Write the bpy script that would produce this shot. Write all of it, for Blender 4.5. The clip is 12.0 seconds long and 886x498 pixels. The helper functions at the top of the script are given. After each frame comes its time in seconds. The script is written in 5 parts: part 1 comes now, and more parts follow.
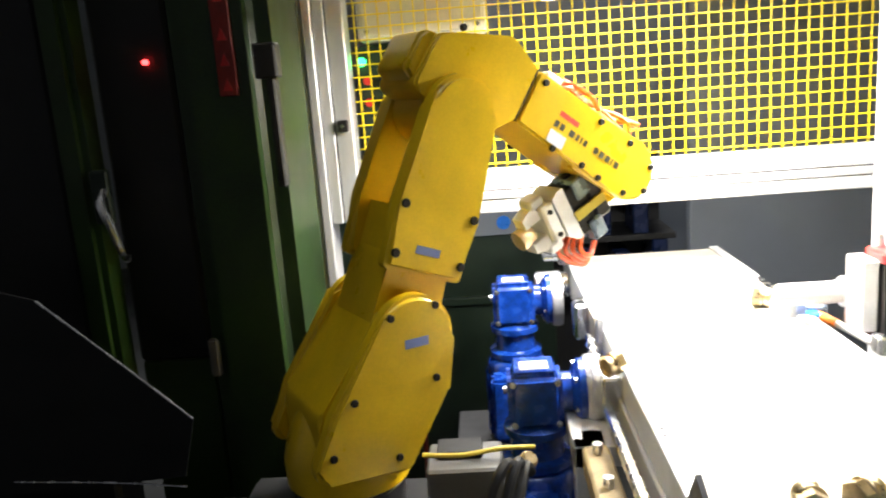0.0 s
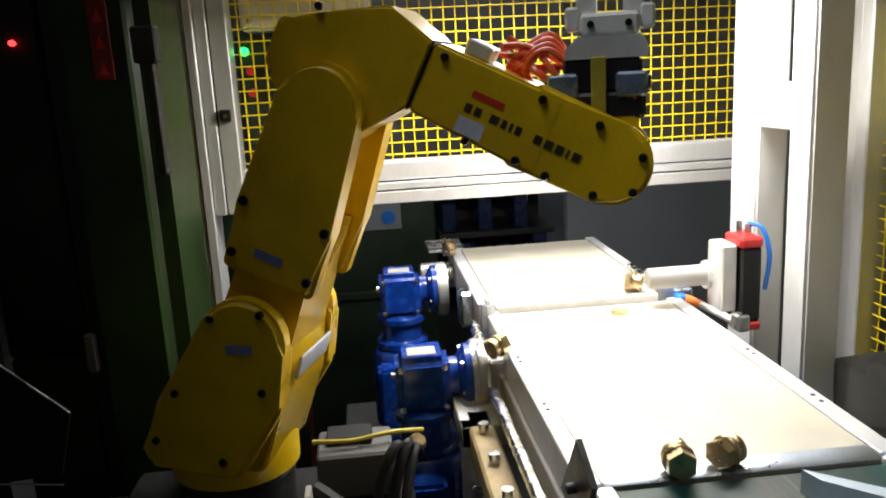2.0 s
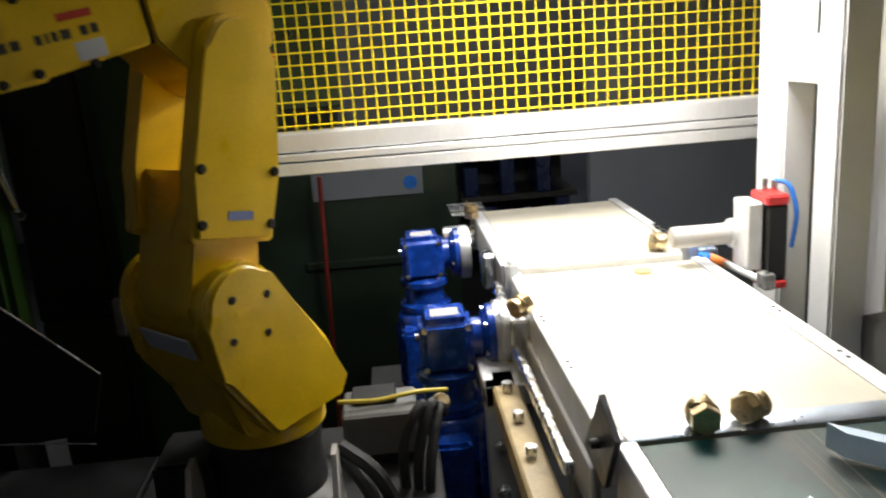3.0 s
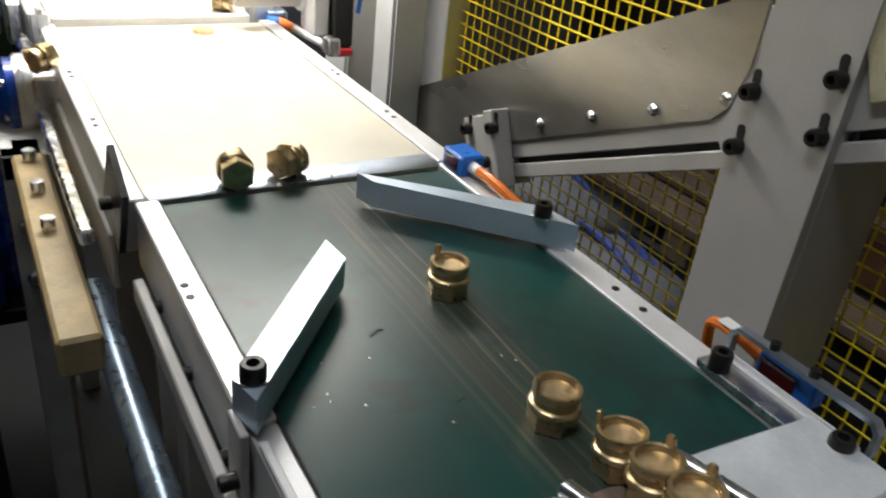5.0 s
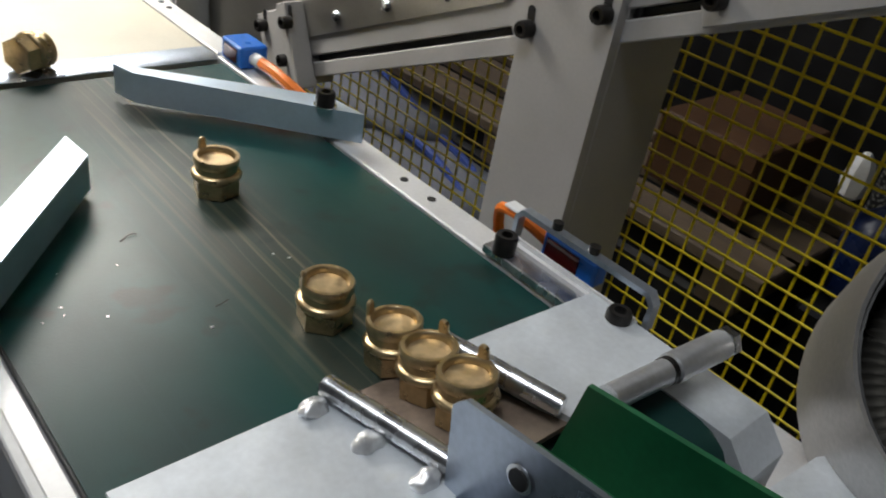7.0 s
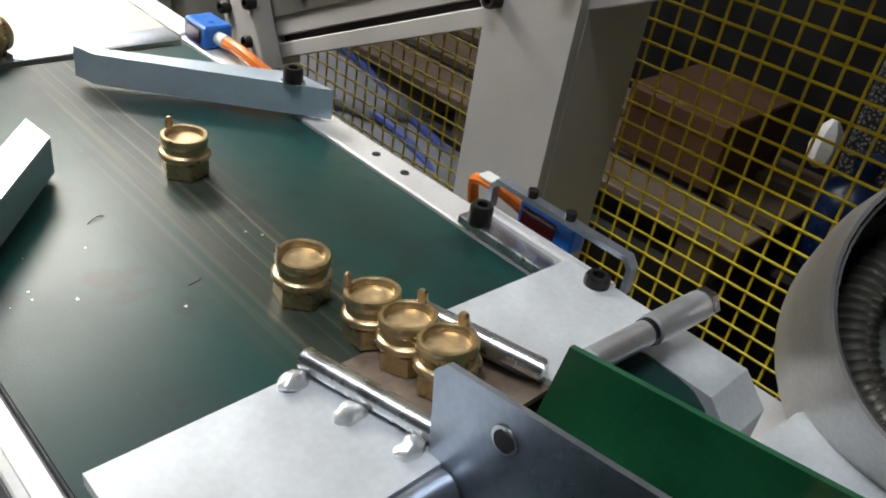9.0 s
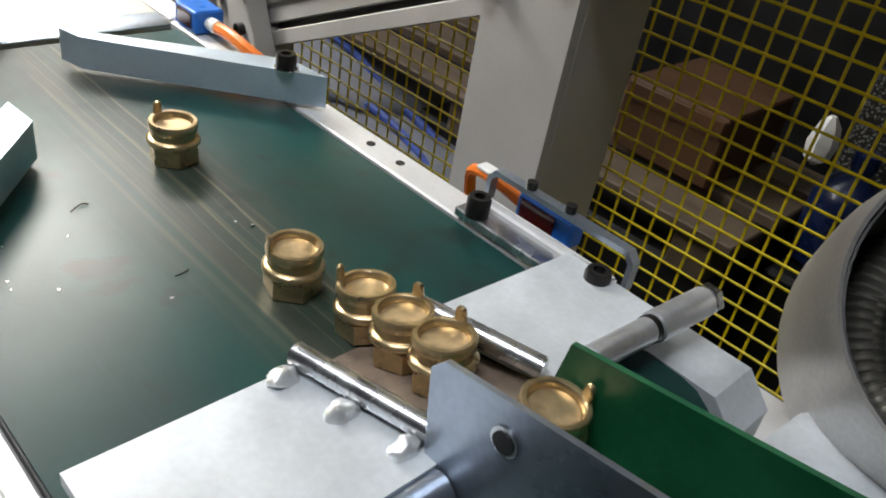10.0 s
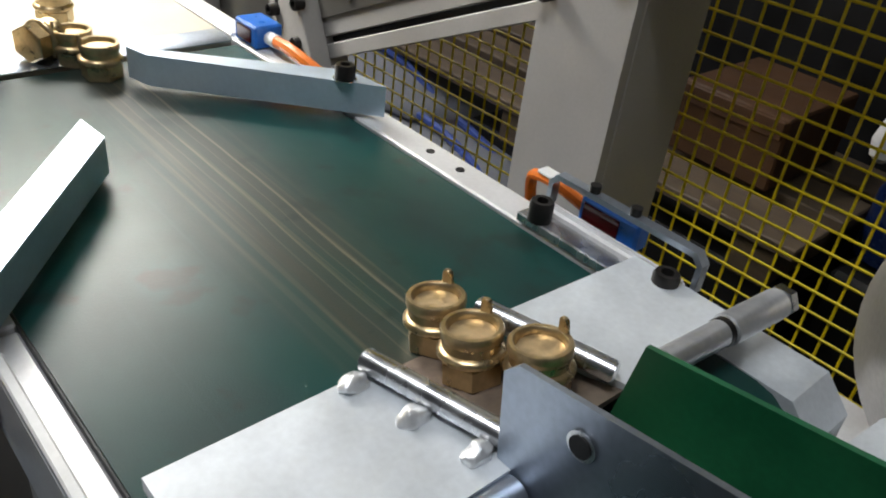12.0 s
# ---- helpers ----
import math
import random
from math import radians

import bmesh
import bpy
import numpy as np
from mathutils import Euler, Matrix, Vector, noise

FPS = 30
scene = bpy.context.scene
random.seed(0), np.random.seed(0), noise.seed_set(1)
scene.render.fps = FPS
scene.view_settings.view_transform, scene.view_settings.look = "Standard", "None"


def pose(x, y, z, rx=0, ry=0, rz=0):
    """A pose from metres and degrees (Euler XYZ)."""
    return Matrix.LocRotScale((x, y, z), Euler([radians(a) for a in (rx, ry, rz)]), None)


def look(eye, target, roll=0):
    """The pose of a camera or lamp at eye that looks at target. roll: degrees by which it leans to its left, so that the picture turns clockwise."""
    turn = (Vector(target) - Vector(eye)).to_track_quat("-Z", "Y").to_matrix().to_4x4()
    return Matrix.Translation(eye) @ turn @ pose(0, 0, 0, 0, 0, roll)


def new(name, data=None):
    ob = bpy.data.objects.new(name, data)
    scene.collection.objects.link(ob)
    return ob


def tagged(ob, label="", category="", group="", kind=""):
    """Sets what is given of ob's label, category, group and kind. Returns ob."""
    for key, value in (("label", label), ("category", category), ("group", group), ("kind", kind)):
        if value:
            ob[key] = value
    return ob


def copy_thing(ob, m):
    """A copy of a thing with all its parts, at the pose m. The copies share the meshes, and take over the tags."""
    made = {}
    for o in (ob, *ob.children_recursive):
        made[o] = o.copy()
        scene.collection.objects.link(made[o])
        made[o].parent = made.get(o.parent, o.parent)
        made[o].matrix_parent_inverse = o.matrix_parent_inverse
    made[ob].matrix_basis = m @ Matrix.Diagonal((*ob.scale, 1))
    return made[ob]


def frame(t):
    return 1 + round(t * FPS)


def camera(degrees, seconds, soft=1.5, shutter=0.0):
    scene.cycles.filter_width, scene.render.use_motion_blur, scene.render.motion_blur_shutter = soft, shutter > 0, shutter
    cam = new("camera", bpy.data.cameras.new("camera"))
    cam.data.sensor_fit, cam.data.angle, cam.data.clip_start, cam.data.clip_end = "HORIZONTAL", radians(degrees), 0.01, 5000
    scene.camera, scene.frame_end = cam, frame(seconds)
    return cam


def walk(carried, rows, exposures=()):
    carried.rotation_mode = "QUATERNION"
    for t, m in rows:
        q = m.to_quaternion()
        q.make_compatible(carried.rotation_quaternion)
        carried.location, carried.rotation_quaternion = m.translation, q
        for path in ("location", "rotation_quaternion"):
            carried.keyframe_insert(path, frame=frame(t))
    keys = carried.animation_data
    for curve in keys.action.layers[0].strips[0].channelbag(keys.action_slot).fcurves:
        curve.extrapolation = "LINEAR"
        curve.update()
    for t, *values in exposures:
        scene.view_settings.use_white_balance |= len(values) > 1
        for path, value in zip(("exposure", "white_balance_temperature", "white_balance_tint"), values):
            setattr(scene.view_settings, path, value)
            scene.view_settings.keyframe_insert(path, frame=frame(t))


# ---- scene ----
cam = camera(58.0, 12.0, soft=1.9, shutter=0.4)
PATH = [
    (0, (0.0, 0.126, 1.355), (-0.115, 2.079, 0.937), -4.4),
    (0.5, (-0.007, 0.104, 1.36), (0.066, 2.058, 0.938), -3.6),
    (1, (-0.003, 0.103, 1.347), (0.187, 2.043, 0.896), -3.2),
    (1.5, (-0.007, 0.102, 1.351), (0.168, 2.055, 0.956), -2.8),
    (2, (-0.009, 0.103, 1.337), (0.168, 2.048, 0.905), -3.1),
    (2.5, (-0.014, 0.109, 1.327), (0.028, 2.06, 0.891), -4.0),
    (3, (-0.008, 0.102, 1.326), (0.105, 2.034, 0.819), -4.2),
    (3.5, (0.019, 0.109, 1.314), (0.413, 1.973, 0.705), -3.9),
    (3.7, (0.026, 0.128, 1.3), (0.593, 1.924, 0.626), -1.2),
    (5.3, (0.102, 0.15, 1.23), (1.129, 1.562, 0.255), 7.5),
    (5.5, (0.105, 0.148, 1.22), (1.184, 1.519, 0.242), 8.0),
    (6, (0.121, 0.137, 1.209), (1.186, 1.483, 0.183), 8.5),
    (6.5, (0.132, 0.139, 1.209), (1.249, 1.414, 0.147), 9.4),
    (7, (0.156, 0.144, 1.205), (1.383, 1.31, 0.139), 10.7),
    (7.2, (0.159, 0.148, 1.204), (1.4, 1.286, 0.124), 10.4),
    (9, (0.156, 0.143, 1.194), (1.42, 1.249, 0.108), 9.9),
    (9.5, (0.156, 0.143, 1.194), (1.417, 1.256, 0.112), 10.0),
    (10, (0.164, 0.153, 1.184), (1.438, 1.239, 0.089), 10.9),
    (10.5, (0.162, 0.16, 1.187), (1.423, 1.273, 0.104), 11.2),
    (11, (0.151, 0.168, 1.189), (1.354, 1.369, 0.136), 9.8),
    (11.5, (0.16, 0.159, 1.185), (1.341, 1.366, 0.113), 8.4),
    (12, (0.158, 0.158, 1.18), (1.346, 1.34, 0.089), 7.5),
]
EXPOSURES = [(0, 1.3), (0.4, 1.15), (0.6, 0.8), (0.8, 0.35), (1.0, -0.1), (1.2, -0.22), (2.4, -0.18), (2.8, -0.06), (3.7, -0.25), (5.3, -0.4), (6.0, -0.4), (7.0, -0.3), (9.0, 0.22), (10.3, 0.3), (12, 0.12)]
walk(cam, [(t, look(eye, target, roll)) for t, eye, target, roll in PATH], EXPOSURES)


# ---- light ----
world = bpy.data.worlds.new("hall")
scene.world = world
world.use_nodes = True
world.node_tree.nodes["Background"].inputs[0].default_value = (0.5, 0.6, 0.75, 1)
world.node_tree.nodes["Background"].inputs[1].default_value = 0.022


def area_lamp(name, eye, target, sx, sy, power, colour, spread=180):
    data = bpy.data.lights.new(name, "AREA")
    data.shape, data.size, data.size_y, data.energy, data.color = "RECTANGLE", sx, sy, power, colour
    data.spread = radians(spread)
    ob = new(name, data)
    ob.matrix_world = look(eye, target)
    return ob


belt_lamp = area_lamp("belt_light", (0.383, 1.465, 1.474), (0.383, 1.465, 0.9), 0.62, 0.10, 12.5, (1.0, 0.97, 0.90))
belt_lamp.matrix_world = pose(0.383, 1.465, 1.474, 0, 0, -30)
area_lamp("hall_light", (-0.15, 0.45, 2.5), (0.50, 0.48, 0.9), 0.9, 0.35, 2.1, (0.92, 0.96, 1.0), 58)
area_lamp("roof_light", (0.55, 3.25, 3.0), (0.4, 0.5, 0.9), 1.9, 2.0, 95.0, (1.0, 0.98, 0.96))


# ---- materials ----
def mat(name, col, rough=0.5, metal=0.0, var=0.12, scale=25.0, bump=0.06, fine=260.0, stretch=(1, 1, 1), dirt=None, dirt_amount=0.5, coat=0.0, emit=0.0, island=0.0):
    m = bpy.data.materials.new(name)
    m.use_nodes = True
    nt = m.node_tree
    n, link = nt.nodes, nt.links.new
    b = n["Principled BSDF"]
    b.inputs["Roughness"].default_value, b.inputs["Metallic"].default_value = rough, metal
    b.inputs["Coat Weight"].default_value = coat
    co, mp = n.new("ShaderNodeTexCoord"), n.new("ShaderNodeMapping")
    mp.inputs["Scale"].default_value = stretch
    link(co.outputs["Object"], mp.inputs["Vector"])
    big, small = n.new("ShaderNodeTexNoise"), n.new("ShaderNodeTexNoise")
    big.inputs["Scale"].default_value, big.inputs["Detail"].default_value = scale, 5
    small.inputs["Scale"].default_value, small.inputs["Detail"].default_value = fine, 3
    for tex in (big, small):
        link(mp.outputs[0], tex.inputs["Vector"])
    mixed = n.new("ShaderNodeMath")
    mixed.operation = "MULTIPLY_ADD"
    link(small.outputs["Fac"], mixed.inputs[0])
    mixed.inputs[1].default_value = 0.35
    link(big.outputs["Fac"], mixed.inputs[2])
    ramp = n.new("ShaderNodeValToRGB")
    lo = [c * (1 - 2.2 * var) for c in col]
    hi = [min(1, c * (1 + 1.6 * var)) for c in col]
    ramp.color_ramp.elements[0].position, ramp.color_ramp.elements[1].position = 0.45, 0.95
    ramp.color_ramp.elements[0].color, ramp.color_ramp.elements[1].color = (*lo, 1), (*hi, 1)
    link(mixed.outputs[0], ramp.inputs[0])
    colour = ramp.outputs[0]
    if dirt:
        spots, cut, mix = n.new("ShaderNodeTexNoise"), n.new("ShaderNodeValToRGB"), n.new("ShaderNodeMix")
        spots.inputs["Scale"].default_value, spots.inputs["Detail"].default_value = scale * 0.45, 8
        link(mp.outputs[0], spots.inputs["Vector"])
        cut.color_ramp.elements[0].position, cut.color_ramp.elements[1].position = 0.52, 0.72
        cut.color_ramp.elements[0].color, cut.color_ramp.elements[1].color = (0, 0, 0, 1), (dirt_amount,) * 3 + (1,)
        link(spots.outputs["Fac"], cut.inputs[0])
        mix.data_type = "RGBA"
        link(cut.outputs[0], mix.inputs["Factor"])
        link(colour, mix.inputs[6])
        mix.inputs[7].default_value = (*dirt, 1)
        colour = mix.outputs[2]
    link(colour, b.inputs["Base Color"])
    r = n.new("ShaderNodeMapRange")
    r.inputs[1].default_value, r.inputs[2].default_value = 0.3, 0.8
    r.inputs[3].default_value, r.inputs[4].default_value = max(0.03, rough * 0.75), min(1, rough * 1.3)
    link(big.outputs["Fac"], r.inputs[0])
    link(r.outputs[0], b.inputs["Roughness"])
    if bump:
        bp = n.new("ShaderNodeBump")
        bp.inputs["Strength"].default_value, bp.inputs["Distance"].default_value = bump, 0.002
        link(mixed.outputs[0], bp.inputs["Height"])
        link(bp.outputs[0], b.inputs["Normal"])
    if emit:
        b.inputs["Emission Color"].default_value, b.inputs["Emission Strength"].default_value = (*col, 1), emit
    return m


YELLOW = mat("robot_paint", (0.80, 0.52, 0.004), 0.34, 0, 0.08, 14, 0.03, dirt=(0.30, 0.18, 0.01), dirt_amount=0.35, coat=0.15)
ROBOT_BLACK = mat("base_paint", (0.03, 0.03, 0.032), 0.5, 0, 0.3, 30, 0.08)
BOLT = mat("black_bolt", (0.018, 0.016, 0.015), 0.38, 0.4, 0.2, 200)
STICKER = mat("sticker", (0.62, 0.64, 0.72), 0.5, 0, 0.05)
STICKER_BLUE = mat("sticker_print", (0.20, 0.25, 0.50), 0.5, 0, 0.1)
PRINT_RED = mat("red_print", (0.55, 0.03, 0.01), 0.5)
PRINT_BLACK = mat("black_print", (0.03, 0.025, 0.01), 0.5)
BLUE = mat("motor_paint", (0.006, 0.05, 0.36), 0.26, 0.05, 0.25, 40, 0.12, dirt=(0.02, 0.03, 0.10), dirt_amount=0.5, coat=0.4)
ALU = mat("aluminium_profile", (0.72, 0.72, 0.73), 0.42, 0.55, 0.06, 12, 0.05, stretch=(1, 1, 0.2))
ALU_CAST = mat("machined_aluminium", (0.66, 0.67, 0.69), 0.36, 0.75, 0.10, 30, 0.08, dirt=(0.35, 0.34, 0.33), dirt_amount=0.35)
ALU_BLUE = mat("anodised_bar", (0.58, 0.68, 0.80), 0.36, 0.55, 0.05, 25, 0.04, stretch=(1, 1, 1))
RAIL = mat("bead_blasted_rail", (0.74, 0.74, 0.75), 0.45, 0.45, 0.06, 20, 0.06, dirt=(0.45, 0.44, 0.42), dirt_amount=0.3)
STEEL = mat("steel", (0.70, 0.71, 0.73), 0.27, 1.0, 0.14, 60, 0.05, stretch=(1, 1, 0.3))
DRUM = mat("drum_sheet", (0.48, 0.47, 0.46), 0.38, 0.6, 0.14, 9, 0.08, dirt=(0.33, 0.31, 0.28), dirt_amount=0.6)
STAINLESS = mat("stainless_sheet", (0.40, 0.385, 0.35), 0.33, 0.85, 0.10, 7, 0.05, stretch=(1, 1, 3), dirt=(0.42, 0.38, 0.28), dirt_amount=0.5)
ZINC = mat("zinc_bracket", (0.42, 0.47, 0.55), 0.32, 0.9, 0.12, 18, 0.04)
WELD = mat("weld_metal", (0.82, 0.83, 0.84), 0.34, 0.55, 0.10, 120, 0.15)
BRASS = mat("brass", (0.62, 0.48, 0.28), 0.32, 0.92, 0.16, 70, 0.16, dirt=(0.34, 0.24, 0.12), dirt_amount=0.5)
BRASS_IN = mat("brass_face", (0.72, 0.55, 0.33), 0.40, 0.85, 0.12, 90, 0.14)
GREYPAINT = mat("grey_painted_steel", (0.46, 0.445, 0.43), 0.48, 0.1, 0.05, 9, 0.06, dirt=(0.36, 0.34, 0.32), dirt_amount=0.35)
WHITEPAINT = mat("white_painted_steel", (0.66, 0.67, 0.68), 0.45, 0, 0.05, 9, 0.05, dirt=(0.55, 0.53, 0.50), dirt_amount=0.3)
PLATE = mat("dull_plate", (0.70, 0.74, 0.78), 0.42, 0.35, 0.08, 22, 0.10, dirt=(0.42, 0.43, 0.44), dirt_amount=0.5)
BASE_GREY = mat("dark_grey_steel", (0.14, 0.14, 0.14), 0.5, 0.1, 0.08, 9, 0.06, dirt=(0.08, 0.08, 0.08), dirt_amount=0.5)
CREAM = mat("cream_belt", (0.64, 0.60, 0.50), 0.45, 0, 0.05, 14, 0.08, dirt=(0.62, 0.54, 0.38), dirt_amount=0.35)
WIRE_YELLOW = mat("yellow_wire", (0.88, 0.68, 0.008), 0.4, 0, 0.1, 40)
WIRE_DARK = mat("fence_edge", (0.03, 0.03, 0.03), 0.5)
GREEN_MACHINE = mat("green_machine_paint", (0.016, 0.042, 0.005), 0.42, 0, 0.25, 6, 0.08, dirt=(0.02, 0.03, 0.015), dirt_amount=0.7)
GREEN_DARK = mat("dark_green_paint", (0.011, 0.024, 0.014), 0.45, 0, 0.25, 6, 0.08)
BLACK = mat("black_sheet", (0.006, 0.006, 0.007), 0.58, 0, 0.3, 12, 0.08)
RUBBER = mat("black_rubber", (0.015, 0.015, 0.016), 0.55, 0, 0.2, 60)
CHUTE_GREEN = mat("green_chute_paint", (0.008, 0.095, 0.038), 0.34, 0, 0.18, 18, 0.05, dirt=(0.02, 0.07, 0.03), dirt_amount=0.7, coat=0.2)
BROWN = mat("brown_liner", (0.20, 0.15, 0.115), 0.5, 0.2, 0.2, 60, 0.1, dirt=(0.20, 0.16, 0.12), dirt_amount=0.6)
ORANGE = mat("orange_cable", (0.85, 0.20, 0.02), 0.4, 0, 0.08, 60)
HOSE = mat("orange_hose", (0.85, 0.13, 0.04), 0.3, 0, 0.08, 60)
SENSOR_BLUE = mat("blue_sensor", (0.02, 0.16, 0.62), 0.35, 0, 0.08, 60)
RED = mat("red_plastic", (0.58, 0.02, 0.02), 0.38, 0, 0.1, 40)
RED_DARK = mat("dull_red_paint", (0.20, 0.015, 0.012), 0.55, 0, 0.15, 30)
RED_GLOSS = mat("red_lens", (0.06, 0.003, 0.004), 0.15, 0, 0.1, 40, coat=0.5)
WHITE_PLASTIC = mat("white_plastic", (0.75, 0.75, 0.74), 0.4, 0, 0.06, 40)
GRIP_GREY = mat("blue_grey_metal", (0.28, 0.36, 0.46), 0.3, 0.7, 0.12, 50)
GRIP_BLACK = mat("black_anodised", (0.022, 0.022, 0.026), 0.35, 0.3, 0.2, 50)
BEIGE = mat("beige_beam", (0.50, 0.38, 0.20), 0.55, 0, 0.15, 20, 0.1, dirt=(0.3, 0.22, 0.12))
FLOOR = mat("painted_concrete", (0.035, 0.038, 0.038), 0.6, 0, 0.2, 3, 0.1, dirt=(0.03, 0.03, 0.03))
WALL = mat("hall_wall", (0.20, 0.21, 0.23), 0.7, 0, 0.1, 2, 0.1)
CEIL = mat("hall_ceiling", (0.35, 0.35, 0.35), 0.8, 0, 0.1, 2, 0.1)
GREY_PANEL = mat("blue_grey_panel", (0.17, 0.19, 0.23), 0.55, 0, 0.06, 4, 0.04)
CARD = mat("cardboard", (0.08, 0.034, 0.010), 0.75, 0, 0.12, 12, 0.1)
WOOD = mat("pallet_wood", (0.13, 0.095, 0.062), 0.7, 0, 0.2, 10, 0.15, stretch=(6, 1, 6))
SACK = mat("white_sack", (0.20, 0.21, 0.235), 0.6, 0, 0.1, 14, 0.3)
SACK_BLUE = mat("sack_print", (0.05, 0.10, 0.40), 0.6)
JUG_BLUE = mat("blue_plastic", (0.005, 0.013, 0.055), 0.3, 0, 0.15, 20)
LED_GREEN = mat("green_lamp", (0.02, 0.9, 0.15), 0.3, emit=4.0)
LED_RED = mat("red_lamp", (1.0, 0.03, 0.03), 0.3, emit=6.0)
LED_WHITE = mat("light_diffuser", (1.0, 0.97, 0.92), 0.4, emit=9.0)
TAG = mat("chromate_tag", (0.55, 0.52, 0.36), 0.45, 0.3, 0.1)
YELLOW_TAG = mat("yellow_tag", (0.45, 0.36, 0.04), 0.45, 0.1, 0.1)
CREAMBOX = mat("cream_box", (0.66, 0.62, 0.50), 0.6, 0, 0.05)


def speckle(name):
    m = bpy.data.materials.new(name)
    m.use_nodes = True
    n, link = m.node_tree.nodes, m.node_tree.links.new
    v, r = n.new("ShaderNodeTexVoronoi"), n.new("ShaderNodeValToRGB")
    c = n.new("ShaderNodeTexCoord")
    link(c.outputs["Object"], v.inputs["Vector"])
    v.inputs["Scale"].default_value = 150
    r.color_ramp.elements[0].color, r.color_ramp.elements[1].color = (0.22, 0.22, 0.20, 1), (0.008, 0.008, 0.008, 1)
    r.color_ramp.elements[0].position, r.color_ramp.elements[1].position = 0.2, 0.5
    link(v.outputs["Distance"], r.inputs[0])
    link(r.outputs[0], n["Principled BSDF"].inputs["Base Color"])
    return m


SPECKLE = speckle("speckled_foam")


def green_belt_material():
    """Dark green belt: grey film of wear, streaks along the run, oil spots, a pale worn line."""
    m = bpy.data.materials.new("green_belt")
    m.use_nodes = True
    n, link = m.node_tree.nodes, m.node_tree.links.new
    b = n["Principled BSDF"]
    co = n.new("ShaderNodeTexCoord")

    def noise_tex(scale, stretch, detail=6):
        mp, t = n.new("ShaderNodeMapping"), n.new("ShaderNodeTexNoise")
        mp.inputs["Scale"].default_value = stretch
        link(co.outputs["Object"], mp.inputs["Vector"])
        link(mp.outputs[0], t.inputs["Vector"])
        t.inputs["Scale"].default_value, t.inputs["Detail"].default_value = scale, detail
        return t.outputs["Fac"]

    def band(x, lo, hi):
        r = n.new("ShaderNodeMapRange")
        r.inputs[1].default_value, r.inputs[2].default_value = lo, hi
        link(x, r.inputs[0])
        return r.outputs[0]

    def mixed(a, bcol, fac):
        x = n.new("ShaderNodeMix")
        x.data_type = "RGBA"
        link(fac, x.inputs["Factor"])
        if isinstance(a, tuple):
            x.inputs[6].default_value = (*a, 1)
        else:
            link(a, x.inputs[6])
        x.inputs[7].default_value = (*bcol, 1)
        return x.outputs[2]

    def maths(op, a, v):
        x = n.new("ShaderNodeMath")
        x.operation = op
        link(a, x.inputs[0])
        if isinstance(v, (int, float)):
            x.inputs[1].default_value = v
        else:
            link(v, x.inputs[1])
        return x.outputs[0]

    streak = noise_tex(40, (1, 0.04, 1))
    blotch = noise_tex(9, (1, 0.6, 1))
    spots = noise_tex(26, (1, 1, 1), 9)
    grain = noise_tex(900, (1, 1, 1), 2)
    sep = n.new("ShaderNodeSeparateXYZ")
    link(co.outputs["Object"], sep.inputs[0])
    fine = noise_tex(150, (1, 0.012, 1), 4)
    lane = maths("ABSOLUTE", maths("ADD", sep.outputs[0], -0.010), 0)
    worn = maths("MULTIPLY", band(lane, 0.052, 0.018), band(streak, 0.30, 0.60))
    c = mixed((0.0004, 0.047, 0.040), (0.0003, 0.022, 0.021), band(blotch, 0.4, 0.65))
    c = mixed(c, (0.008, 0.05, 0.047), maths("MULTIPLY", band(fine, 0.60, 0.74), 0.35))
    c = mixed(c, (0.05, 0.044, 0.032), maths("MULTIPLY", worn, 0.75))
    c = mixed(c, (0.16, 0.13, 0.08), maths("MULTIPLY", maths("MULTIPLY", band(lane, 0.045, 0.02), band(fine, 0.56, 0.70)), 0.5))
    c = mixed(c, (0.006, 0.018, 0.016), maths("MULTIPLY", band(spots, 0.59, 0.67), 0.7))
    # scored lines that wander a little along the run
    wander = maths("MULTIPLY", maths("ADD", noise_tex(5, (0, 1, 0), 3), -0.5), 0.011)
    for at, wide, strong in ((0.031, 0.0009, 0.42), (0.012, 0.0006, 0.22), (0.003, 0.0005, 0.16), (0.022, 0.0005, 0.14)):
        off = maths("ABSOLUTE", maths("ADD", maths("ADD", sep.outputs[0], -at), wander), 0)
        c = mixed(c, (0.27, 0.22, 0.16), maths("MULTIPLY", band(off, wide * 1.6, wide * 0.4), strong))
    b.inputs["Specular IOR Level"].default_value, b.inputs["Coat Weight"].default_value, b.inputs["Coat Roughness"].default_value = 0.55, 0.0, 0.3
    link(c, b.inputs["Base Color"])
    link(maths("ADD", maths("MULTIPLY", band(blotch, 0.35, 0.7), 0.12), 0.34), b.inputs["Roughness"])
    bp = n.new("ShaderNodeBump")
    bp.inputs["Strength"].default_value, bp.inputs["Distance"].default_value = 0.10, 0.001
    link(maths("ADD", grain, streak), bp.inputs["Height"])
    link(bp.outputs[0], b.inputs["Normal"])
    return m


GREEN_BELT = green_belt_material()


# ---- building tools ----
def thing(name, label, category, at=(0, 0, 0), group="", kind=""):
    ob = new(name)
    ob.location = at
    ob.empty_display_size = 0.05
    return tagged(ob, label, category, group, kind)


def origin_of(ob):
    v = Vector((0, 0, 0))
    while ob:
        v += ob.location
        ob = ob.parent
    return v


def mesh_of(name, bm, material, smooth=35):
    bmesh.ops.recalc_face_normals(bm, faces=bm.faces)
    me = bpy.data.meshes.new(name)
    bm.to_mesh(me)
    bm.free()
    me.materials.append(material)
    if smooth:
        me.shade_smooth()
        me.set_sharp_from_angle(angle=radians(smooth))
    return me


